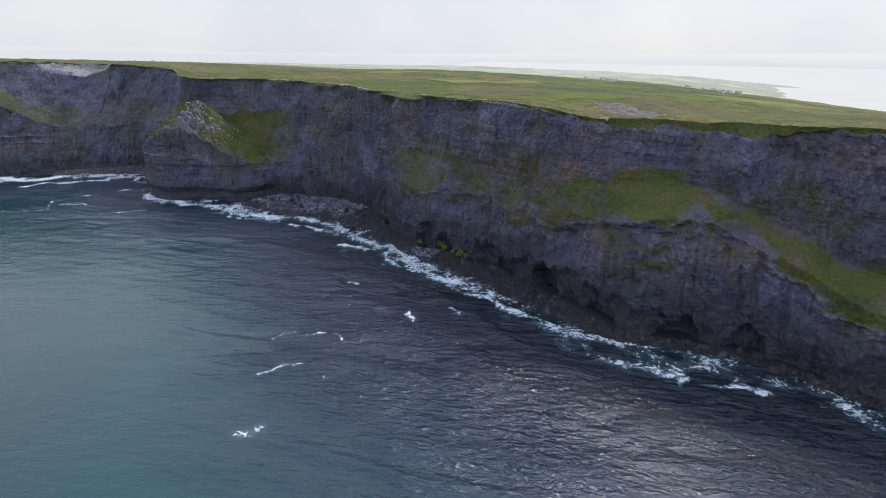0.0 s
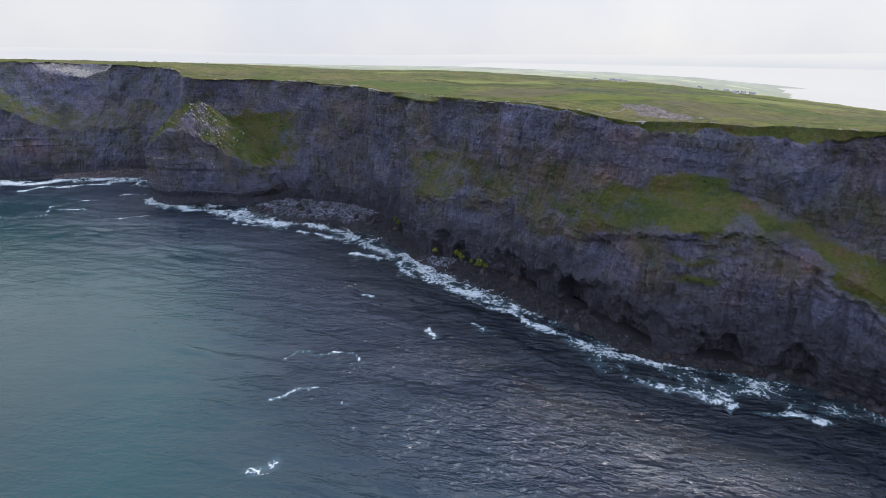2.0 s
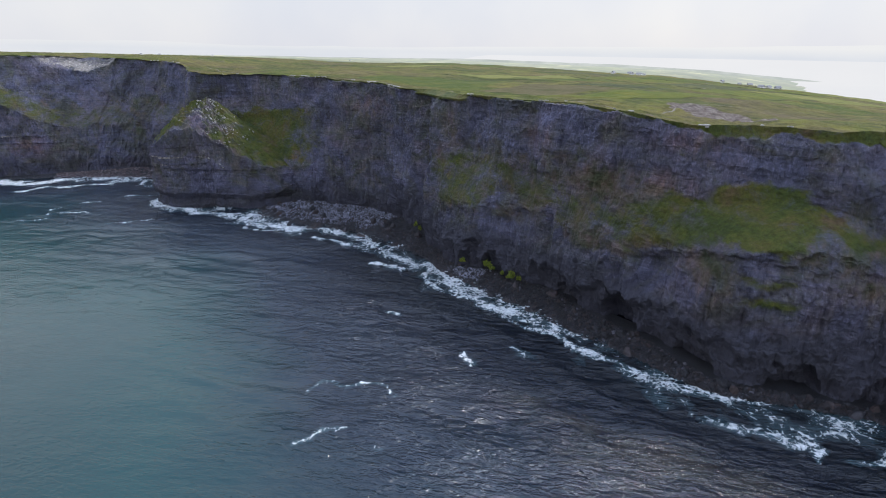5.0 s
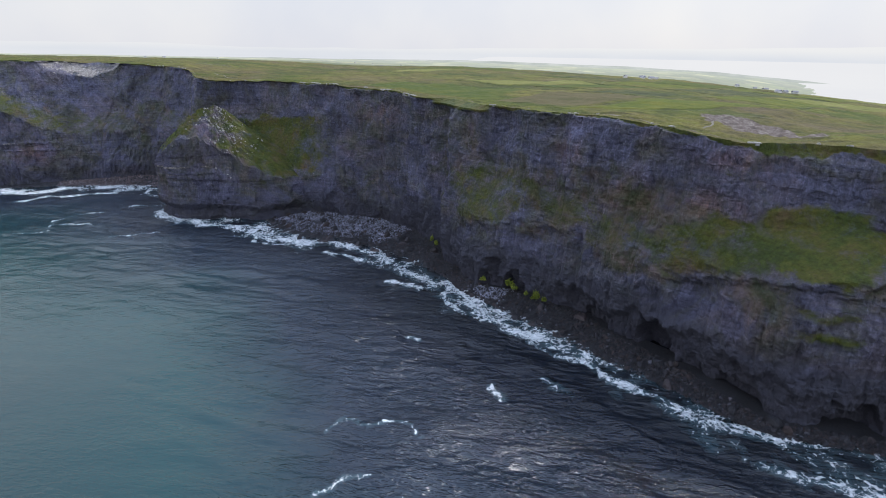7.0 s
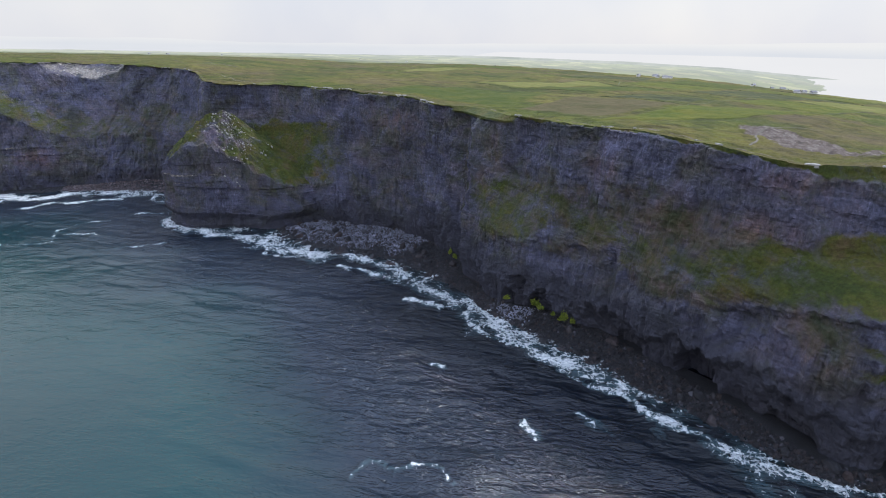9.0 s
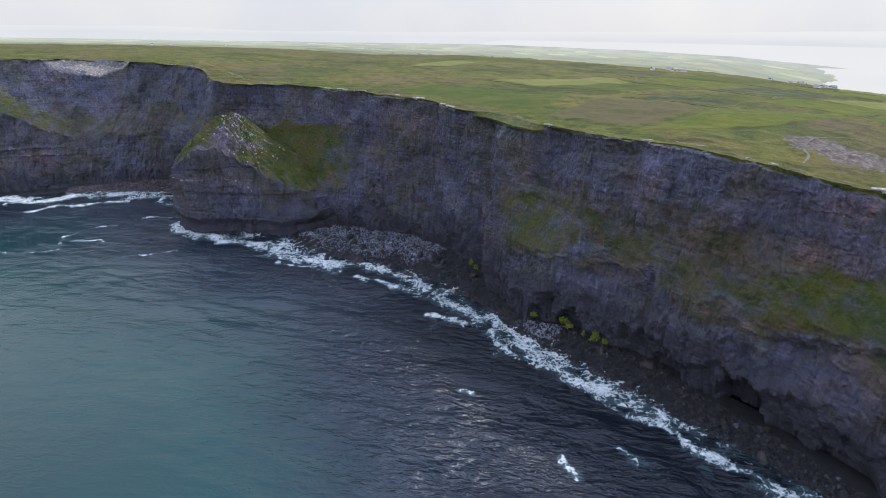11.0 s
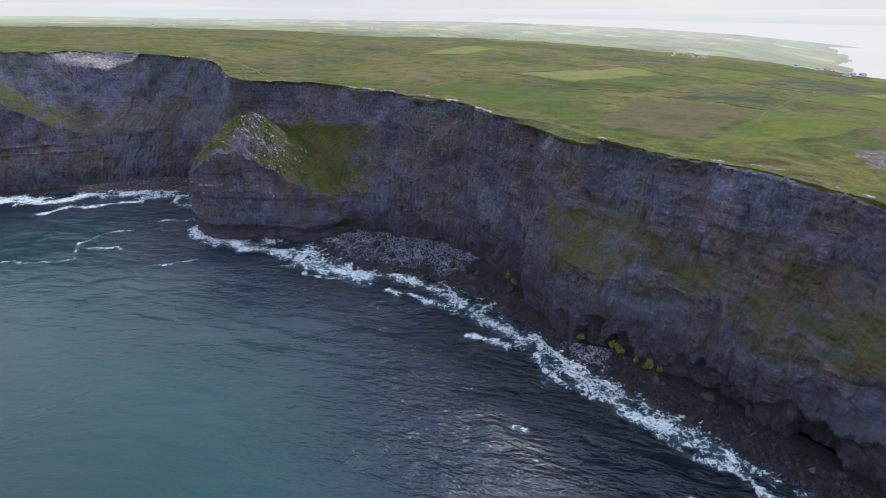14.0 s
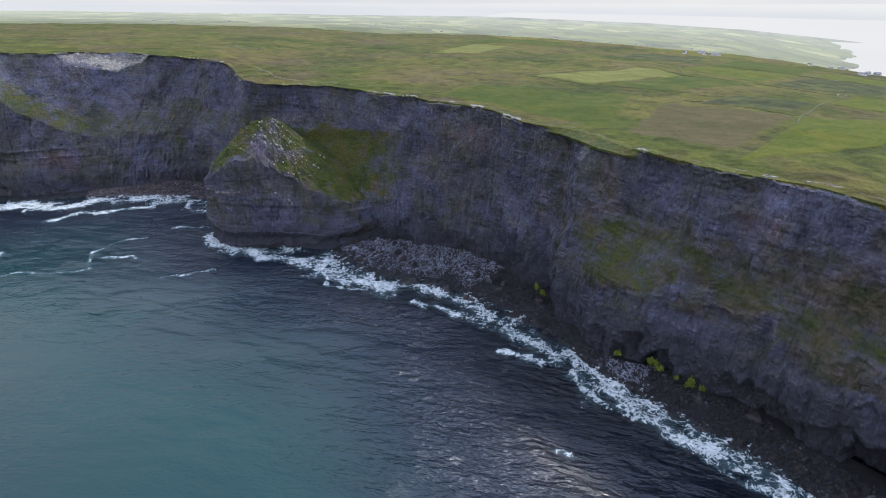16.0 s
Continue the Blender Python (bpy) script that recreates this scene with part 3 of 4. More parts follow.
    for place, level, wide, tall in ((6.35, 52, 0.28, 13), (8.2, 82, 0.5, 12), (9.85, 82, 0.35, 5), (7.3, 88, 0.6, 7), (4.3, 60, 0.35, 9), (9.3, 104, 0.3, 12), (6.9, 112, 0.7, 7), (11.9, 100, 0.3, 14), (3.4, 108, 0.6, 9), (15.0, 104, 0.4, 10)):
        rust = np.maximum(rust, np.exp(-(((sv - place) / wide) ** 2) - ((z - level) / tall) ** 2))
    # the nose of the far cliff: two pale ledges over warm rock
    nose = smooth(23.0, 23.5, sv)
    wavy = 1.2 * fbm(run / 30, 0.5, 70, 3)
    for level, thick, strength in ((48, 1.6, 0.75), (40, 1.0, 0.62)):
        ledge = np.exp(-(((z - level - wavy) / thick) ** 2)) * nose
        push = push + 1.5 * ledge
        pale = np.maximum(pale, ledge * strength * (0.75 + 0.5 * value_noise(run / 11, level, 71)))
    rust = np.maximum(rust, 1.1 * np.exp(-(((sv - 23.65) / 0.38) ** 2) - ((z - 34) / 13) ** 2))
    out = seaward(s)[None]
    layers = [("grass", turfed), ("pale", np.maximum(pale, scree)), ("foot_dark", foot_dark), ("moss", moss), ("rust", rust)]
    return np.dstack([xy + out * push[..., None], z]), layers


near_s = stations(2.0, 19.0, 0.6)
wall, layers = cliff_wall(near_s, 0.6)
near_wall = new("cliff_near", grid_mesh("cliff_near", wall, CLIFF, layers, sharp=True))
tagged(near_wall, "tall dark layered sea cliff with grassy ledges in shade", "cliff", kind="structure")
far_s = stations(19.0, 27.0, 1.1)
wall_far, layers = cliff_wall(far_s, 1.0)
far_wall = new("cliff_far", grid_mesh("cliff_far", wall_far, CLIFF, layers, sharp=True))
tagged(far_wall, "dark cliff round the bay with a green middle ledge", "cliff", kind="structure")
side_s = stations(0.0, 2.0, 3.0)
wall_side, layers = cliff_wall(side_s, 2.5)
side_wall = new("cliff_side", grid_mesh("cliff_side", wall_side, CLIFF, layers, sharp=True))
tagged(side_wall, "dark layered sea cliff continuing along the coast", "cliff", kind="structure")


# ---- the plateau ----
def bearing(x, y):
    return np.degrees(np.arctan2(x + 60, y - 90))


def land_height(x, y):
    """The lie of the land away from the edge: level behind the cliffs, falling to the bay."""
    far = np.interp(bearing(x, y), [-60, -40, -10, 5, 14, 25, 34, 40, 55, 90], [114, 110, 98, 86, 72, 54, 2, -12, -25, -40])
    return far + 4 * fbm(x / 420, y / 420, 71, 3)


rim_s = np.concatenate([side_s[:-1], near_s, far_s[1:]])
rim = np.concatenate([wall_side[-1, :-1], wall[-1], wall_far[-1, 1:]])
way = np.radians(np.interp(rim_s, [0, 3, 8, 14, 19, 23, 27], [88, 66, 44, 26, 0, -22, -60]))
fan = np.stack([np.sin(way), np.cos(way)], 1)
reach = np.r_[0, 0.5 * 1.06 ** np.arange(0, 170)]
reach = reach[reach < 4600]
flat = rim[None, :, :2] + fan[None] * reach[:, None, None]
inland = bearing(flat[..., 0], flat[..., 1])
brink = smooth(-12, 10, inland)  # towards the bay the plateau ends in a brink and the low ground lies far behind it
blend = smooth(0, 3400, reach)[:, None] * (1 - brink) + smooth(850, 1700, reach)[:, None] * brink
dip = np.interp(inland, [0, 14, 25, 34, 45], [0, 5, 12, 26, 40]) * np.minimum(reach / 850, 1)[:, None] * (1 - blend)
rough = 0.5 * fbm(flat[..., 0] / 6, flat[..., 1] / 6, 81, 4) + 1.2 * fbm(flat[..., 0] / 60, flat[..., 1] / 60, 82, 3)
ease = np.minimum(reach / 12, 1)[:, None]
ground_z = rim[None, :, 2] * (1 - blend) + land_height(flat[..., 0], flat[..., 1]) * blend + rough * ease - dip
quarry = np.hypot((flat[..., 0] - 155) / 36, (flat[..., 1] - 406) / 66) + 0.25 * fbm(flat[..., 0] / 22, flat[..., 1] / 22, 83, 3)
pit = 1 - smooth(0.4, 1.0, quarry)
ground_z = ground_z + pit * (1.8 * fbm(flat[..., 0] / 9, flat[..., 1] / 9, 84, 3) - 1.0)
worn = 0.62 * np.exp(-(((reach[:, None] - 7 - 3 * value_noise(rim_s[None] * 4, 0.5, 85)) / 2.2) ** 2)) * (value_noise(rim_s[None] * 2, 0.1, 86) > -0.2)
stony = 0.5 * np.exp(-((np.hypot((flat[..., 0] + 400) / 130, (flat[..., 1] - 985) / 60)) ** 2))
bare = np.maximum(np.maximum(1.05 * pit, worn), stony)
fields = smooth(650, 1100, reach)[:, None] * (0.35 + 0.65 * smooth(-700, -150, flat[..., 0] - 0.2 * (flat[..., 1] - 900)))
near_rows = int(np.searchsorted(reach, 1000))
cut = slice(0, near_rows + 1)
ground = new("ground", grid_mesh("ground", np.dstack([flat, ground_z])[cut], TURF, [("bare", bare[cut]), ("fields", (fields + 0 * bare)[cut])]))
tagged(ground, "green grassy plateau of fields above the cliffs", "ground", kind="structure")

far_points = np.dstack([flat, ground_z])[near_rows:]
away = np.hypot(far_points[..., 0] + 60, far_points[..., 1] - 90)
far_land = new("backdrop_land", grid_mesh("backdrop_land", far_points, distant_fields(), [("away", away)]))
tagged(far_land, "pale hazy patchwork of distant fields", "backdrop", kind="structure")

# ---- the sea ----


def graded(a, b, step, far):
    inner = np.arange(a, b + step, step)
    grow = step * 1.14 ** np.arange(1, 80)
    out = np.cumsum(grow)
    out = out[out < far]
    return np.r_[a - out[::-1], inner, inner[-1] + out]


sx, sy = graded(-760, 330, 2.2, 4300), graded(60, 800, 2.2, 4300)
gx, gy = np.meshgrid(sx, sy)
shore_s = np.linspace(0, len(FOOT) - 1, 700)
line = spline(FOOT, shore_s) + seaward(shore_s) * spline(np.array(BEACH, float)[:, None], shore_s)
nearest = np.full(gx.shape, 1e9)
for k in range(0, len(line), 10):
    d = np.sqrt(((gx[..., None] - line[None, None, k : k + 10, 0]) ** 2 + (gy[..., None] - line[None, None, k : k + 10, 1]) ** 2).min(-1))
    nearest = np.minimum(nearest, d)
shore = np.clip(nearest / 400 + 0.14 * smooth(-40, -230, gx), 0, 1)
surf = 24 + 3 * smooth(40, 110, gx) + 18 * smooth(-0.5, 0.6, fbm(gx / 60, gy / 60, 91, 3))
head_gap = np.hypot(gx + 252, gy - 640)
broken = smooth(-0.35, 0.45, fbm(gx / 26, gy / 26, 191, 3))
breaker = (surf * (0.70 + 0.35 * fbm(gx / 40, gy / 40, 193, 3))) - nearest
crest = np.where(breaker > 0, np.exp(-((breaker / 4.5) ** 2)), np.exp(-((breaker / 1.3) ** 2))) * smooth(0.08, 0.5, fbm(gx / 30 + 7, gy / 30, 192, 3))
wash = (0.50 + 0.38 * broken) * (1 - 0.28 * smooth(30, 90, gx)) * (1 - smooth(0.35, 1.25, nearest / surf))
foam = np.maximum(np.maximum(wash, 1.12 * crest), (0.42 + 0.35 * broken) * (1 - smooth(48, 76, head_gap + 7 * fbm(gx / 22, gy / 22, 92, 3))))


warp_x, warp_y = 4.5 * fbm(gx / 16, gy / 16, 96, 3), 4.5 * fbm(gx / 16, gy / 16, 97, 3)


def streak(points, half, strength):
    """Foam along a bent line on the open water."""
    best = np.full(gx.shape, 1e9)
    ux, uy = gx + warp_x, gy + warp_y
    for (ax, ay), (bx, by) in zip(points[:-1], points[1:]):
        k = np.clip(((ux - ax) * (bx - ax) + (uy - ay) * (by - ay)) / ((bx - ax) ** 2 + (by - ay) ** 2), 0, 1)
        best = np.minimum(best, np.hypot(ux - ax - k * (bx - ax), uy - ay - k * (by - ay)))
    return strength * np.exp(-((best / half) ** 2))


ARCS = (
    ([(-86, 277), (-74, 286), (-62, 288), (-50, 283), (-40, 273)], 2.0, 0.85),
    ([(-80, 242), (-74, 251), (-65, 254), (-56, 250), (-52, 243)], 1.7, 0.80),
    ([(-78, 195), (-70, 206)], 6.5, 0.74),
    ([(52, 212), (58, 200), (66, 193)], 2.5, 0.5),
)
FAR_BAY = (
    ([(-470, 540), (-422, 548), (-401, 553), (-386, 560)], 3.0, 0.72),
    ([(-387, 562), (-399, 586), (-391, 599), (-372, 622)], 3.0, 0.78),
    ([(-381, 578), (-364, 580), (-347, 576)], 2.4, 0.80),
    ([(-323, 546), (-307, 547), (-291, 555)], 3.0, 0.78),
    ([(-359, 638), (-345, 646), (-329, 643)], 3.0, 0.75),
    ([(-482, 588), (-466, 576)], 7.0, 0.95),
    ([(-570, 693), (-494, 697), (-454, 724)], 12.0, 1.05),
    ([(-482, 661), (-459, 680), (-432, 690), (-400, 702)], 7.0, 0.95),
    ([(-450, 717), (-396, 712), (-362, 721)], 6.0, 0.80),
)
SURF_LINE = (
    ([(-317, 633), (-299, 606), (-278, 602)], 8.0, 1.05),
    ([(-268, 590), (-241, 578), (-219, 575)], 10.0, 1.1),
    ([(-217, 568), (-194, 558), (-170, 540), (-144, 531)], 15.0, 0.95),
    ([(-162, 547), (-130, 532), (-111, 528), (-86, 504)], 11.0, 0.92),
    ([(-86, 504), (-72, 485), (-58, 467), (-38, 448), (-14, 424)], 11.0, 0.86),
    ([(-71, 447), (-58, 441), (-47, 437)], 3.4, 1.15),
    ([(-126, 512), (-106, 500), (-90, 488)], 4.0, 1.15),
    ([(-53, 367), (-44, 363)], 3.2, 0.86),
    ([(-9, 319), (-7, 305)], 3.6, 0.80),
    ([(70, 299), (83, 290), (101, 279)], 3.4, 0.86),
    ([(-14, 397), (10, 376), (33, 359)], 5.0, 1.2),
    ([(96, 263), (113, 251), (131, 242)], 3.8, 0.84),
    ([(20, 360), (30, 349), (46, 334), (63, 313), (86, 291), (104, 280), (124, 270)], 4.2, 0.96),
    ([(72, 326), (88, 313), (106, 296), (124, 282)], 9.0, 0.72),
    ([(20, 318), (30, 306)], 3.0, 0.62),
)
for points, half, strength in ARCS + FAR_BAY + SURF_LINE:
    foam = np.maximum(foam, streak(points, half, strength))
phase = nearest / 6.0 + 2.2 * fbm(gx / 95, gy / 95, 93, 3)
crested = (0.5 + 0.5 * np.sin(phase + 0.5 * np.sin(phase))) ** 2.6
roll = 1.9 * crested * smooth(8, 30, nearest) * (1 - smooth(70, 150, nearest)) * smooth(-0.5, 0.7, fbm(gx / 55, gy / 35, 94, 2))
turn = radians(161)
along, over = gx * math.cos(turn) + gy * math.sin(turn), gy * math.cos(turn) - gx * math.sin(turn)
long_swell = (0.5 + 0.5 * np.sin(over / 3.4 + 2.2 * fbm(along / 140, over / 60, 199, 3))) ** 2
roll = roll * smooth(-330, -220, gx) + 1.2 * smooth(-230, -110, gx) * long_swell * smooth(30, 80, nearest) * (1 - smooth(140, 250, nearest)) * smooth(-0.4, 0.6, fbm(along / 70, over / 30, 198, 2))
chop = 0.6 * fbm(along / 16 + 0.3 * fbm(gx / 30, gy / 30, 195, 2), over / 5.6, 194, 2) * (0.05 + 0.95 * (1 - smooth(90, 260, nearest))) * smooth(0, 12, nearest)
chop = chop * (np.abs(gx + 215) < 560) * (np.abs(gy - 430) < 385)
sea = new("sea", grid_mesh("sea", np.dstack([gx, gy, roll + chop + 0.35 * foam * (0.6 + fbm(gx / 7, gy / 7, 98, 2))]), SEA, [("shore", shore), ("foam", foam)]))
tagged(sea, "teal sea with white surf, painted dark under the cliffs for their shade", "sea", kind="structure")

# ---- the foreshore ----
beach_s = stations(2.0, 26.0, 1.2)
across = np.linspace(-16, 1.25, 60)
width = spline(np.array(BEACH, float)[:, None], beach_s)[:, 0]
foot, out = spline(FOOT, beach_s), seaward(beach_s)
reachb = np.where(across[:, None] < 0, across[:, None], across[:, None] * width[None])
bxy = foot[None] + out[None] * reachb[..., None]
part_way = np.clip(reachb / width[None], -0.3, 1.3)
bz = 0.11 * width[None] * (1 - part_way) + 0.9 * fbm(bxy[..., 0] / 2.4, bxy[..., 1] / 2.4, 95, 3) * smooth(-0.1, 0.1, part_way) + 0.4
foreshore = new("foreshore", grid_mesh("foreshore", np.dstack([bxy, bz]), STONE, sharp=True))
tagged(foreshore, "grey boulder beach at the foot of the cliffs", "beach", kind="structure")


# ---- the headland, a pyramid on an upright plinth ----
def headland():
    apex = np.array([-254.0, 643.0])
    names = np.radians([-180, -160, -135, -115, -95, -75, -55, -35, -15, 10, 35, 60, 90, 120, 150, 180])
    radius = [58, 62, 60, 49, 45, 47, 55, 80, 100, 102, 82, 60, 54, 58, 60, 58]
    plinth = [52, 54, 63, 77, 80, 71, 59, 43, 37, 34, 40, 56, 78, 70, 55, 52]
    th = np.linspace(-math.pi, math.pi, 560, endpoint=False)
    r, top = np.interp(th, names, radius), np.interp(th, names, plinth) + 2.2 * fbm(th * 14, 0.3, 110, 3)
    bulge = np.interp(np.degrees(th), [-180, -130, -80, -50, 30, 90, 150, 180], [1.7, 1.7, 1.35, 1.08, 1.0, 1.2, 1.6, 1.7])
    around, rows, level = th * 60, [], []
    for k in np.r_[np.linspace(-1, 0, 95), np.linspace(0, 1, 80)[1:]]:
        if k <= 0:
            h = -3 + (k + 1) * (top + 3)
            rad = r * (1 - 0.06 * (k + 1)) - 4.5 * (1 - smooth(9, 17, h + 2 * value_noise(th * 9, 0.4, 119)))
            ragged = 1.0
        else:
            h = top + (104 - top) * (1 - (1 - k) ** bulge)
            rad = r * 0.94 * (1 - k)
            ragged = 0.7 * (1 - k) ** 0.5
        bed = h + 1.5 * fbm(around / 40, 0.4, 118, 2)
        push = ragged * (2.4 * fbm(around / 16, h / 40, 111, 3) + 1.2 * fbm(around / 5, h / 22, 115, 3))
        push = push + ragged * (0.9 * np.round(1.4 * value_noise(bed / 9.5, around / 70, 116)) + 0.6 * value_noise(bed / 4.6, around / 45, 112) + 0.5 * np.round(2 * value_noise(around / 5, bed / 3.4, 113)) / 2 + 0.7 * value_noise(around / 2.4, h / 5, 114))
        rad = np.maximum(rad + push, 0.02)
        lift = 0 if k <= 0 else 2.6 * fbm(around * (1 - k) / 9, 9 * k, 117, 4) * min(1, 5 * k)
        rows.append(np.stack([apex[0] + rad * np.cos(th), apex[1] + rad * np.sin(th), h + lift], 1))
        level.append(k)
    pts, k = np.array(rows), np.array(level)[:, None]
    deg = np.degrees(th)[None]
    above = smooth(-0.03, 0.05, k)
    bowl = smooth(-62, -34, deg) * (1 - smooth(85, 110, deg))
    stones = smooth(-88, -70, deg) * (1 - smooth(-48, -26, deg)) * smooth(0.05, 0.2, k)
    crag = np.exp(-(((deg + 96) / 16) ** 2) - ((k - 0.42) / 0.16) ** 2)  # a bare crag above the face
    face = smooth(-112, -100, deg) * (1 - smooth(-88, -72, deg)) * (1 - smooth(0.30, 0.55, k))
    grass = above * (np.maximum(1.0 * bowl, 0.95 * smooth(-0.01, 0.10, k - 0.02 + 0.06 * fbm(deg / 9, 6 * k, 121, 3))) - 0.22 * stones * (1 - bowl) - 0.1 * stones - 0.9 * np.maximum(face, crag))
    pale = above * np.maximum(0.18 * stones, 0.42 * crag)
    front = np.maximum(smooth(150, 175, deg), 1 - smooth(-70, -50, deg))
    band = np.exp(-(((pts[..., 2] - 51 - 1.0 * np.sin(deg / 17)) / 1.3) ** 2)) + 0.8 * np.exp(-(((pts[..., 2] - 43) / 0.9) ** 2)) * smooth(-90, -120, deg)
    pale = np.maximum(pale, 0.82 * band * front * (0.6 + 0.5 * value_noise(deg / 6, pts[..., 2] / 9, 120)))
    # darker towards the foot of the plinth
    foot_dark = 0.55 * (1 - smooth(8, 34, pts[..., 2]))
    rust = above * smooth(-115, -90, deg) * (1 - smooth(-50, -30, deg)) * 0.7
    return grid_mesh("headland", pts, CLIFF, [("grass", grass), ("pale", pale), ("foot_dark", foot_dark), ("rust", rust)], closed=True, sharp=True)


head = new("headland", headland())
tagged(head, "pyramid-shaped rock headland with a scree and grass crest", "headland", kind="structure")

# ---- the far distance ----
# glowing colours for upright screens, haze and far brightness painted in
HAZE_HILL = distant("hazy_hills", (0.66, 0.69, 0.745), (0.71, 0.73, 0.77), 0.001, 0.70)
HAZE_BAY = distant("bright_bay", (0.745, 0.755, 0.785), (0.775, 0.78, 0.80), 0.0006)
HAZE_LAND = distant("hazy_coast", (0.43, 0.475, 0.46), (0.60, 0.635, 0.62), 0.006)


def screen(name, radius, low, high, material, label):
    az = np.radians(np.linspace(-75, 85, 300))
    lo, hi = low(np.degrees(az)), high(np.degrees(az))
    rows = []
    for depth in (0, 25):
        for h in (lo, hi) if depth == 0 else (hi, lo):
            rows.append(np.stack([-60 + (radius + depth) * np.sin(az), 90 + (radius + depth) * np.cos(az), h], 1))
    ob = new(name, grid_mesh(name, np.array(rows), material))
    return tagged(ob, label, "backdrop", kind="structure")


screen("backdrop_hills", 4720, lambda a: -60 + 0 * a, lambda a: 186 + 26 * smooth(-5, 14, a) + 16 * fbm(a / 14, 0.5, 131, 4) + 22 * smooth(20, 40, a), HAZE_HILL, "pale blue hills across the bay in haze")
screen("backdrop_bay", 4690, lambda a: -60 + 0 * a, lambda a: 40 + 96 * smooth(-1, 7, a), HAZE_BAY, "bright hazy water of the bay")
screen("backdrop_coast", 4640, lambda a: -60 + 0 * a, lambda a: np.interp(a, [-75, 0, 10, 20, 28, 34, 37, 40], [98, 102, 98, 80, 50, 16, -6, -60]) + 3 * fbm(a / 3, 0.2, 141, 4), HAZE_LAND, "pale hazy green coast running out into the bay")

# level bay water beyond the point: a glowing sheet added to brighten the sea
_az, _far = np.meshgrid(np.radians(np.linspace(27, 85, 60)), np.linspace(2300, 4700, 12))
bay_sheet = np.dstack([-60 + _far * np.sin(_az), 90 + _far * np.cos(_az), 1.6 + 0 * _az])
bay_water_glow = new("backdrop_water", grid_mesh("backdrop_water", bay_sheet, HAZE_BAY))
tagged(bay_water_glow, "glowing sheet that brightens the hazy bay water beyond the point", "backdrop", kind="structure")

# ---- ground height under a place ----
_tall, _wide = ground_z.shape
_at = np.arange(_tall * _wide).reshape(_tall, _wide)
_quads = np.stack([_at[:-1, :-1], _at[:-1, 1:], _at[1:, 1:], _at[1:, :-1]], -1)[:, ::4]
_quads[..., 1:3] = np.minimum(_quads[..., 1:3] + 3, (_at[:-1, -1:] + np.array([0, _wide]))[:, None])
GROUND_TREE = BVHTree.FromPolygons(np.dstack([flat, ground_z]).reshape(-1, 3).tolist(), _quads.reshape(-1, 4).tolist())


def land_z(x, y):
    hit = GROUND_TREE.ray_cast(Vector((x, y, 400)), Vector((0, 0, -1)))[0]
    return hit.z if hit else 0.0


# ---- fields ----
def field_material(name, low, mid, high):
    n = Nodes(name)
    colour = n.ramp(n.noise(0.045, 6, 0.68, distort=0.5), (0.37, low), (0.5, mid), (0.63, high))
    colour = n.mix(0.9, colour, n.ramp(n.noise(0.6, 6, 0.72), (0.34, 0.62), (0.66, 1.3)), "MULTIPLY")
    colour = n.mix(0.1, colour, n.ramp(n.noise(1.0, 4, 0.6, stretch=(0.5, 0.04, 0.1)), (0.4, 0.6), (0.6, 1.35)), "MULTIPLY")
    inner = n.maths("ADD", n.attribute("inner"), n.maths("MULTIPLY", n.maths("SUBTRACT", n.noise(0.07, 6, 0.65), 0.5), 1.1))
    colour = n.mix(n.ramp(inner, (0.05, 0.0), (0.75, 1.0)), grass_colours(n), colour)
    return n.finish(colour, 0.95, n.bump(n.noise(0.5, 7, 0.7), 0.6, 1.0), Specular_IOR_Level=0.2)


MEADOW = field_material("meadow", (0.033, 0.053, 0.003), (0.046, 0.064, 0.004), (0.068, 0.075, 0.006))
PASTURE = field_material("bright_pasture", (0.048, 0.069, 0.003), (0.068, 0.082, 0.004), (0.092, 0.094, 0.007))
HAY = field_material("hay_meadow", (0.098, 0.106, 0.018), (0.122, 0.124, 0.026), (0.155, 0.145, 0.042))
MOOR = field_material("brown_moor", (0.054, 0.052, 0.014), (0.070, 0.059, 0.021), (0.086, 0.070, 0.030))
SCRUB = field_material("dark_scrub", (0.022, 0.030, 0.010), (0.038, 0.046, 0.014), (0.086, 0.090, 0.022))


def field(corners, material, label, lift=0.45):
    """A four-cornered field laid over the lie of the land."""
    a, b, c, d = (np.array(p, float) for p in corners)
    n = 34
    rows, inner = [], []
    for v in np.linspace(0, 1, n):
        left, right = a + (d - a) * v, b + (c - b) * v
        for u in np.linspace(0, 1, n):
            p = left + (right - left) * u
            edge = 1.5 * max(0, 1 - 6 * min(u, 1 - u, v, 1 - v))
            p = p + edge * np.array([float(value_noise(p[0] / 17, p[1] / 17, 151)), float(value_noise(p[0] / 17, p[1] / 17, 152))])
            inner.append(min(1.0, 12 * min(u, 1 - u, v, 1 - v)))
            rows.append((p[0], p[1], land_z(*p) + lift - 0.9 * max(0.0, 1 - 3 * inner[-1])))
    ob = new("field", grid_mesh("field", np.array(rows).reshape(n, n, 3), material, [("inner", inner)]))
    return tagged(ob, label, "field", "fields on the plateau", "structure")


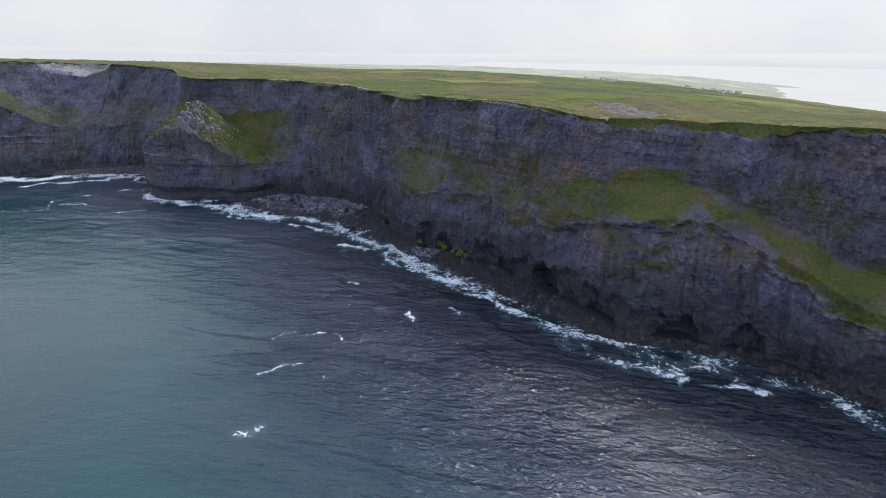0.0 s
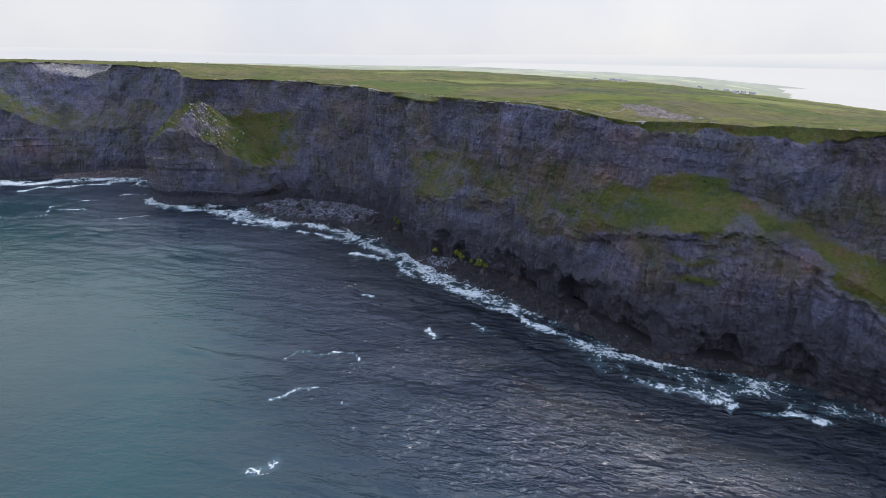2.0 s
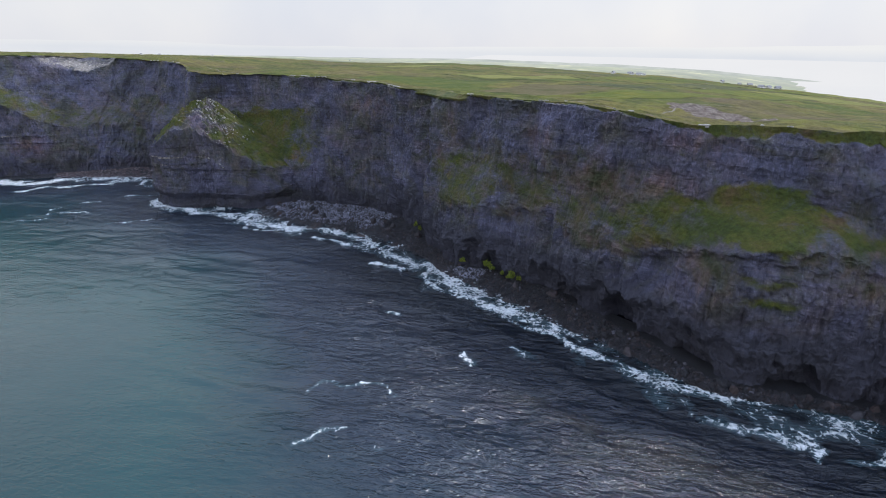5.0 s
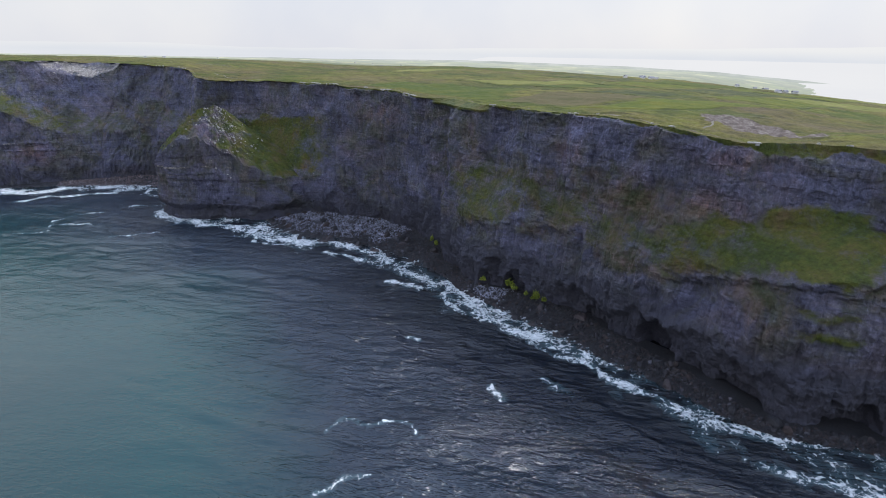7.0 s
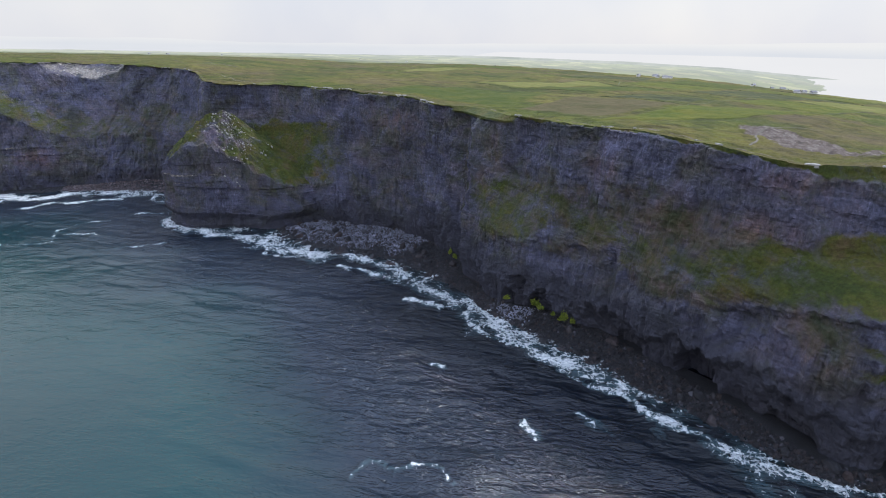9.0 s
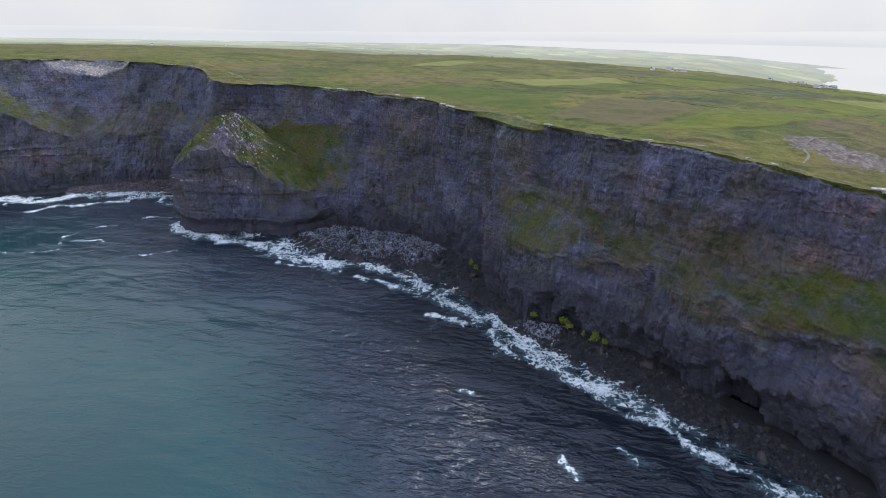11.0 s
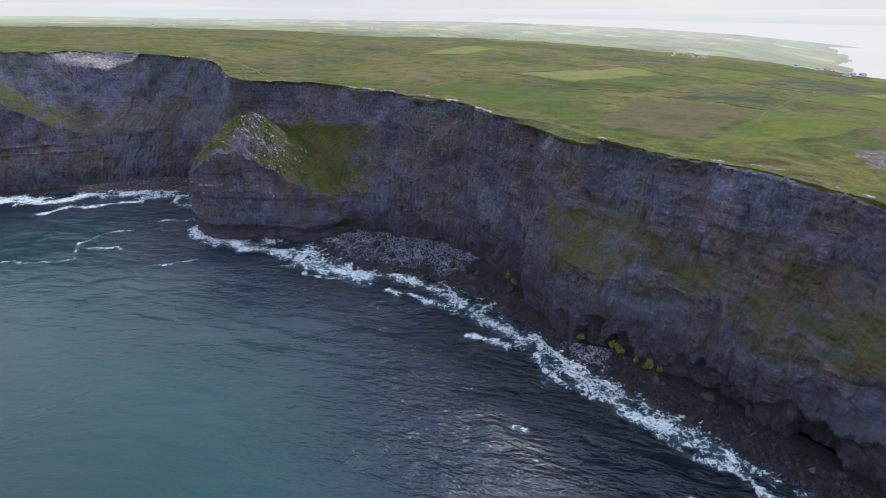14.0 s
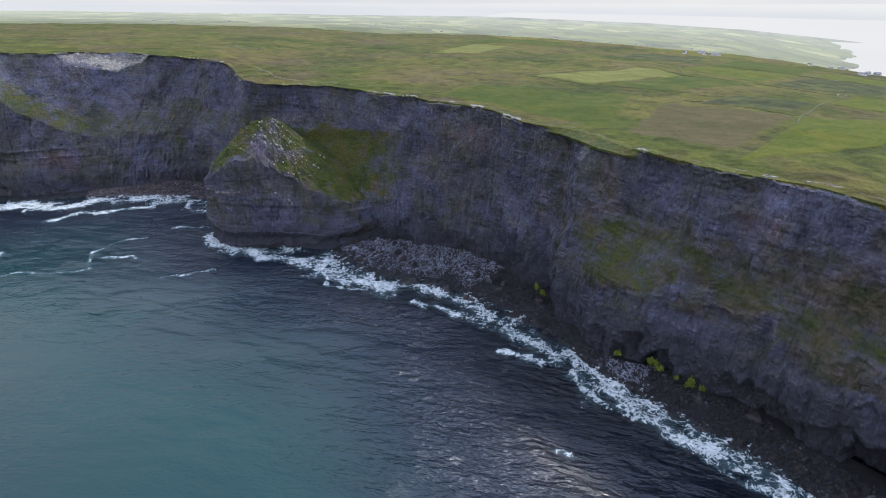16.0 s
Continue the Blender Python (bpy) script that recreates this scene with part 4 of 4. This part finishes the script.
field([(-12, 775), (164, 940), (191, 855), (48, 734)], HAY, "pale yellow-green hay meadow on the plateau")
field([(6, 505), (75, 625), (165, 579), (52, 460)], MOOR, "brown rough moor field near the cliff edge")
field([(-116, 634), (-69, 704), (72, 676), (4, 514)], MEADOW, "deep green meadow behind the cliff edge")
field([(36, 432), (166, 577), (300, 600), (150, 482)], PASTURE, "bright green pasture beside the old quarry")
field([(231, 971), (288, 1007), (385, 931), (249, 795)], PASTURE, "bright green walled pasture further inland")
field([(-116, 1044), (-36, 1276), (26, 1212), (-44, 1034)], HAY, "pale mown hay field far back on the plateau")
field([(103, 624), (162, 676), (229, 657), (168, 598)], SCRUB, "dark scrubby field with rushes")
field([(52, 732), (188, 850), (243, 790), (110, 690)], MEADOW, "green meadow between stone walls")
field([(255, 790), (392, 925), (520, 850), (330, 735)], SCRUB, "dark heathy field inland of the pastures")
field([(240, 660), (310, 728), (420, 700), (300, 600)], PASTURE, "bright green pasture by a field wall")
field([(345, 735), (470, 815), (640, 800), (440, 690)], HAY, "pale dry grass field inland")
field([(400, 940), (470, 1020), (640, 960), (530, 860)], PASTURE, "green pasture towards the bay")
field([(300, 1020), (390, 1130), (520, 1080), (395, 945)], MEADOW, "green meadow below the farm")
field([(560, 1010), (640, 1100), (840, 1040), (690, 930)], HAY, "pale field sloping to the bay")
field([(-60, 1330), (20, 1480), (190, 1400), (110, 1260)], MEADOW, "distant green field on the plateau")
field([(180, 1080), (250, 1220), (370, 1180), (290, 1030)], SCRUB, "dark rushy field near the farm")
field([(520, 1250), (600, 1400), (800, 1330), (700, 1190)], PASTURE, "distant green pasture above the bay")


# ---- field walls ----
WALL_STONE = plain("field_wall_stone", (0.058, 0.068, 0.024), 0.95, 0.35, 0.5)


def field_wall(points):
    """An overgrown stone wall along a bent line."""
    p = np.array(points, float)
    along = np.r_[0, np.cumsum(np.linalg.norm(np.diff(p, axis=0), axis=1))]
    at = np.linspace(0, along[-1], max(3, int(along[-1] / 6)))
    x, y = np.interp(at, along, p[:, 0]), np.interp(at, along, p[:, 1])
    x, y = x + 0.7 * value_noise(at / 25, 0.3, 161), y + 0.7 * value_noise(at / 25, 0.7, 162)
    t = np.stack([np.gradient(x), np.gradient(y)], 1)
    side = np.stack([-t[:, 1], t[:, 0]], 1) / np.linalg.norm(t, axis=1)[:, None]
    z = np.array([land_z(a, b) for a, b in zip(x, y)])
    high = 0.45 + 0.35 * value_noise(at / 16, 0.1, 163)
    rows = []
    for across, up in ((-0.75, -0.6), (-0.55, 0.75), (-0.25, 1.0), (0.25, 1.0), (0.55, 0.75), (0.75, -0.6)):
        rows.append(np.stack([x + side[:, 0] * across, y + side[:, 1] * across, z + np.where(up < 0, up, up * high)], 1))
    ob = new("field_wall", grid_mesh("field_wall", np.array(rows), WALL_STONE))
    return tagged(ob, "dark overgrown dry stone wall between fields", "wall", "field walls")


for line_points in (
    [(-14, 778), (164, 943), (193, 857), (249, 793), (300, 735)],
    [(-14, 776), (48, 732), (110, 690), (150, 660)],
    [(140, 545), (165, 580), (232, 658), (308, 732), (345, 790)],
    [(-66, 704), (70, 676), (165, 582)],
    [(231, 974), (290, 1010), (388, 932), (525, 850)],
    [(193, 857), (231, 972), (180, 1080)],
    [(-116, 1042), (-44, 1032), (28, 1212)],
    [(300, 600), (420, 702), (640, 802)],
    [(388, 932), (470, 1022), (640, 962)],
    [(290, 1012), (395, 1130), (522, 1080), (690, 930)],
    [(180, 1082), (250, 1222), (372, 1180)],
    [(-300, 1180), (-120, 1100), (-116, 1042)],
):
    field_wall(line_points)


# ---- the track past the old quarry ----
DIRT = plain("track_gravel", (0.115, 0.10, 0.08), 0.95, 0.4, 0.3)


def track(points, half):
    p = spline(points, np.linspace(0, len(points) - 1, 60))
    t = np.gradient(p, axis=0)
    side = np.stack([-t[:, 1], t[:, 0]], 1) / np.linalg.norm(t, axis=1)[:, None]
    rows = []
    for across in (-half, -half / 3, half / 3, half):
        q = p + side * (across + 0.5 * value_noise(np.arange(60) / 3, across, 155))[:, None]
        rows.append(np.column_stack([q, [land_z(*v) + 0.3 for v in q]]))
    ob = new("track", grid_mesh("track", np.array(rows), DIRT))
    return tagged(ob, "pale gravel track across the grass", "track", kind="structure")


track([(104, 372), (118, 390), (128, 410), (140, 428), (158, 446), (178, 458), (200, 462)], 0.5)
track([(-310, 800), (-285, 760), (-262, 722), (-225, 700), (-180, 672)], 0.7)
track([(300, 735), (345, 790), (400, 860), (430, 960), (405, 1080), (400, 1240)], 0.9)


# ---- houses ----
LIME, SLATE, DARK_GLASS = plain("limewash", (0.74, 0.73, 0.71), 0.9, 0.5, 0.15), plain("slate", (0.20, 0.20, 0.22), 0.7, 0.6, 0.25), plain("dark_window", (0.03, 0.035, 0.04), 0.2, 0.5, 0.1)


def box(bm, x0, x1, y0, y1, z0, z1):
    v = [bm.verts.new(p) for p in ((x0, y0, z0), (x1, y0, z0), (x1, y1, z0), (x0, y1, z0), (x0, y0, z1), (x1, y0, z1), (x1, y1, z1), (x0, y1, z1))]
    for f in ((3, 2, 1, 0), (4, 5, 6, 7), (0, 1, 5, 4), (1, 2, 6, 5), (2, 3, 7, 6), (3, 0, 4, 7)):
        bm.faces.new([v[k] for k in f])


def make_house():
    house = tagged(new("house"), "small white farmhouse with a grey slate roof", "house", "scattered farmhouses")
    bm = bmesh.new()
    box(bm, -7, 7, -3.5, 3.5, -1.5, 3.4)
    part("wall", bm, LIME, house)
    bm = bmesh.new()
    ends = []
    for x in (-7.4, 7.4):
        ends.append([bm.verts.new((x, y, z)) for y, z in ((-4.0, 3.1), (0, 6.4), (4.0, 3.1), (4.0, 3.35), (0, 6.7), (-4.0, 3.35))])
    for k in range(6):
        bm.faces.new([ends[0][k], ends[1][k], ends[1][(k + 1) % 6], ends[0][(k + 1) % 6]])
    bm.faces.new(ends[0][::-1])
    bm.faces.new(ends[1])
    for x in (-7, 7):
        bm.faces.new([bm.verts.new(p) for p in ((x, -3.5, 3.4), (x, 3.5, 3.4), (x, 0, 6.4))])
    roof = part("roof", bm, SLATE, house)
    bm = bmesh.new()
    box(bm, -6.4, -5.4, -0.5, 0.5, 5.6, 7.6)
    part("chimney", bm, LIME, roof)
    for x in (-4.5, -1.5, 1.5, 4.5):
        bm = bmesh.new()
        box(bm, x - 0.6, x + 0.6, -3.56, -3.45, 1.0, 2.2)
        part("window", bm, DARK_GLASS, house)
    return house


first_house = make_house()
rng = random.Random(5)
spots = []
for cx, cy, count, spread in ((400, 1274, 7, 42), (443, 1665, 3, 40), (791, 1676, 4, 60), (584, 1137, 5, 45), (600, 1075, 3, 40), (73, 1694, 4, 45), (-150, 2221, 4, 90), (-295, 2588, 3, 120), (-900, 2100, 3, 120), (1000, 1750, 5, 140), (700, 2100, 6, 260), (300, 2300, 5, 240), (900, 1400, 3, 90)):
    for _ in range(count):
        spots.append((cx + rng.uniform(-spread, spread), cy + rng.uniform(-spread, spread), rng.uniform(0, 180), rng.uniform(0.45, 0.8)))
for k, (x, y, turn, size) in enumerate(spots):
    m = pose(x, y, land_z(x, y), 0, 0, turn) @ Matrix.Diagonal((size, size, size, 1))
    if k == 0:
        first_house.matrix_world = m
    else:
        other = copy_thing(first_house, pose(x, y, land_z(x, y), 0, 0, turn))
        other.scale = (size, size, size)


# ---- bare slabs along the cliff edge ----
SLAB = plain("bare_sandstone", (0.25, 0.24, 0.225), 0.85, 0.9, 0.55)


def edge_place(s_at, inland):
    k = int(np.argmin(np.abs(rim_s - s_at)))
    p = rim[k, :2] + fan[k] * inland
    return p[0], p[1], land_z(*p)


def rock_slab(s_at, inland, length, width, turn):
    bm = bmesh.new()
    outline = []
    sides = 9
    for k in range(sides):
        a = 2 * math.pi * k / sides
        outline.append((0.5 * length * math.cos(a) * rng.uniform(0.8, 1.1), 0.5 * width * math.sin(a) * rng.uniform(0.8, 1.1)))
    low = [bm.verts.new((x * 1.04, y * 1.04, -0.8)) for x, y in outline]
    mid = [bm.verts.new((x, y, 0.45)) for x, y in outline]
    high = [bm.verts.new((x * 0.9, y * 0.9, 0.62 + rng.uniform(-0.08, 0.08))) for x, y in outline]
    for ring, above in ((low, mid), (mid, high)):
        for k in range(sides):
            bm.faces.new([ring[k], ring[(k + 1) % sides], above[(k + 1) % sides], above[k]])
    bm.faces.new(high)
    mesh = bpy.data.meshes.new("rock_slab")
    bm.to_mesh(mesh)
    bm.free()
    mesh.materials.append(SLAB)
    ob = new("rock_slab", mesh)
    x, y, z = edge_place(s_at, inland)
    ob.matrix_world = pose(x, y, z, 0, 0, turn)
    return tagged(ob, "pale bare sandstone slab at the cliff edge", "rock slab", "edge slabs")


for at, count, spread, size in (
    (16.1, 9, 0.2, 1.5), (15.75, 5, 0.12, 1.2), (15.1, 8, 0.22, 1.6), (14.35, 8, 0.14, 1.7), (11.3, 3, 0.1, 1.0), (9.2, 4, 0.3, 0.9), (8.1, 3, 0.2, 1.0),
    (6.75, 5, 0.16, 1.7), (5.9, 3, 0.2, 0.9), (4.4, 3, 0.3, 1.0), (21.4, 5, 0.3, 1.3), (24.9, 7, 0.4, 1.3), (20.5, 3, 0.2, 1.2), (17.6, 3, 0.3, 1.2),
):
    for _ in range(count):
        rock_slab(at + rng.uniform(-spread, spread), rng.uniform(0.6, 4.0), size * rng.uniform(1.4, 4.0), size * rng.uniform(0.8, 2.0), rng.uniform(100, 160))


# ---- bushes at the foot of the cliff ----
def leaf_material():
    n = Nodes("yellow_green_leaves")
    colour = n.ramp(n.make("ShaderNodeNewGeometry").outputs["Random Per Island"], (0.0, (0.05, 0.08, 0.008)), (0.6, (0.14, 0.18, 0.014)), (1.0, (0.23, 0.25, 0.03)))
    return n.finish(colour, 0.7)


LEAF = leaf_material()


def bush(x, y, z, rx, ry, rz, seed):
    r = np.random.RandomState(seed)
    count = 900
    way = r.normal(size=(count, 3))
    way /= np.linalg.norm(way, axis=1)[:, None]
    way[:, 2] = np.abs(way[:, 2])
    # several leaning sprays of unequal height, gathered at one root
    spray = r.randint(0, 6, count)
    root = r.uniform(-0.75, 0.75, (6, 3)) * np.array([1, 1, 0])
    grown = r.uniform(0.35, 1.0, 6) * (1 - 0.5 * np.abs(root[:, 0]))
    bulge = 0.42 + 0.35 * value_noise(way[:, 0] * 4 + seed, way[:, 2] * 4 + way[:, 1] * 2, 171)
    local = way * (bulge * r.uniform(0.3, 1.0, count) ** 0.5)[:, None]
    local[:, 2] *= 2.0 * grown[spray]
    centre = (root[spray] + local) * np.array([rx, ry, rz])
    a, b = r.normal(size=(2, count, 3)) * 0.26
    quad = np.stack([centre - a, centre - b, centre + a, centre + b], 1)
    mesh = bpy.data.meshes.new("bush")
    mesh.from_pydata(quad.reshape(-1, 3).tolist(), [], np.arange(count * 4).reshape(-1, 4).tolist())
    mesh.materials.append(LEAF)
    ob = new("bush", mesh)
    ob.location = (x, y, z)
    return tagged(ob, "yellow-green leafy scrub growing at the cliff foot", "bush", "cliff-foot scrub")


for k, (x, y, z, rx, ry, rz) in enumerate(((14, 425, 7.5, 3.6, 2.4, 6.0), (18.5, 421, 7, 2.2, 1.8, 3.8), (24.5, 413.5, 6, 1.2, 1.2, 3.6), (30, 408, 6, 3.2, 2.0, 6.4), (34.5, 404, 6, 1.5, 1.4, 4.4), (-2.5, 435, 7.5, 1.6, 1.5, 4.8), (-34.5, 504, 10, 1.6, 4.5, 3.8), (-38, 510, 12, 1.4, 4.5, 3.2))):
    bush(x, y, z, rx, ry, rz, k + 3)


# ---- boulders on the foreshore ----
def boulder_mesh(seed, rounds=1):
    r = random.Random(seed)
    bm = bmesh.new()
    bmesh.ops.create_icosphere(bm, subdivisions=rounds, radius=1.0)
    for v in bm.verts:
        v.co *= r.uniform(0.75, 1.15)
        v.co.x, v.co.y, v.co.z = v.co.x * 1.25, v.co.y * 0.95, v.co.z * 0.75
    bmesh.ops.convex_hull(bm, input=bm.verts)
    mesh = bpy.data.meshes.new("boulder")
    bm.to_mesh(mesh)
    bm.free()
    mesh.materials.append(STONE)
    return mesh


foreshore.data.calc_loop_triangles()
_co = np.empty(len(foreshore.data.vertices) * 3, np.float32)
foreshore.data.vertices.foreach_get("co", _co)
_tri = np.empty(len(foreshore.data.loop_triangles) * 3, np.int32)
foreshore.data.loop_triangles.foreach_get("vertices", _tri)
SHORE_TREE = BVHTree.FromPolygons(_co.reshape(-1, 3).tolist(), _tri.reshape(-1, 3).tolist(), all_triangles=True)


def shore_z(x, y):
    hit = SHORE_TREE.ray_cast(Vector((x, y, 60)), Vector((0, 0, -1)))[0]
    return hit.z if hit else -1.0


def shore_spots(count, seed, first, last, low, high, far=1.22, patchy=False):
    r = np.random.RandomState(seed)
    k = np.interp(r.uniform(*np.interp([first, last], S_DENSE, RUN), count), RUN, S_DENSE)
    w, f, o = spline(np.array(BEACH, float)[:, None], k)[:, 0], spline(FOOT, k), seaward(k)
    xy = f + o * (w * r.uniform(-0.35, far, count))[:, None]
    size = low * (high / low) ** (r.uniform(0, 1, count) ** 2.2)
    found = [(x, y, shore_z(x, y), c, *r.uniform(0, 360, 3)) for (x, y), c in zip(xy, size)]
    if patchy:
        inner = 1 - np.clip(np.linalg.norm(xy - f, axis=1) / w, 0, 1)
        ends = smooth(first, first + 0.5, k) * (1 - smooth(last - 0.5, last, k))
        keep = 0.55 * value_noise(xy[:, 0] / 14, xy[:, 1] / 14, 181) + r.uniform(-0.35, 0.35, count) + 1.5 * inner * ends > 0.28
        found = [p for p, kept in zip(found, keep) if kept]
    return found


ROCKS = [boulder_mesh(k, 2) for k in range(7)]
PEBBLES = [boulder_mesh(k + 20, 1) for k in range(7)]
for k, (x, y, z, size, *turn) in enumerate(shore_spots(298, 21, 3.0, 17.2, 1.2, 3.4, 1.3)):
    ob = new("boulder", ROCKS[k % 7])
    ob.parent = foreshore
    ob.matrix_basis = pose(x, y, z + 0.15 * size, *turn) @ Matrix.Diagonal((size, size, size, 1))

def heap(name, spots, material, label):
    """Many small stones joined in one mesh."""
    verts, faces, total = [], [], 0
    shapes = [(np.array([v.co[:] for v in m.vertices]), [tuple(f.vertices) for f in m.polygons]) for m in PEBBLES]
    for k, (x, y, z, size, *turn) in enumerate(spots):
        v, f = shapes[k % 7]
        v = v @ np.array(pose(0, 0, 0, *turn).to_3x3()).T * size + np.array([x, y, z + 0.1 * size])
        verts.append(v)
        faces += [tuple(i + total for i in face) for face in f]
        total += len(v)
    mesh = bpy.data.meshes.new(name)
    mesh.from_pydata(np.concatenate(verts).tolist(), [], faces)
    mesh.materials.append(material)
    return tagged(new(name, mesh), label, "stones", kind="stuff")


heap("beach_stones", shore_spots(15000, 22, 3.0, 17.4, 0.35, 1.2), STONE, "dark wetted tumbled beach stones")
heap("beach_cobbles", shore_spots(16500, 23, 14.3, 17.3, 0.30, 0.75, 0.9, True) + shore_spots(3200, 25, 10.1, 11.1, 0.3, 0.8, 0.8, True), COBBLE, "pale grey cobbles banked against the cliff")

heap("red_shingle", shore_spots(3000, 24, 19.3, 23.2, 0.5, 1.4), SHINGLE, "reddish shingle and stones under the far cliff")

# stones on the flank of the headland
head.data.calc_loop_triangles()
_co = np.empty(len(head.data.vertices) * 3, np.float32)
head.data.vertices.foreach_get("co", _co)
_tri = np.empty(len(head.data.loop_triangles) * 3, np.int32)
head.data.loop_triangles.foreach_get("vertices", _tri)
HEAD_TREE = BVHTree.FromPolygons(_co.reshape(-1, 3).tolist(), _tri.reshape(-1, 3).tolist(), all_triangles=True)
flank = []
r = np.random.RandomState(31)
for count in range(240):
    turn_at, out_at = math.radians(r.normal(-52, 17)), r.uniform(0.1, 0.95)
    if count < 60:
        turn_at, out_at = math.radians(r.normal(-94, 12)), r.normal(0.45, 0.12)
    x, y = -254 + 54 * out_at * math.cos(turn_at), 643 + 54 * out_at * math.sin(turn_at)
    hit = HEAD_TREE.ray_cast(Vector((x, y, 200)), Vector((0, 0, -1)))[0]
    if hit and hit.z > 38:
        flank.append((x, y, hit.z, 0.35 + 1.0 * r.uniform(0, 1) ** 3, *r.uniform(0, 360, 3)))
heap("scree", flank, SLAB, "pale scree stones on the headland flank")
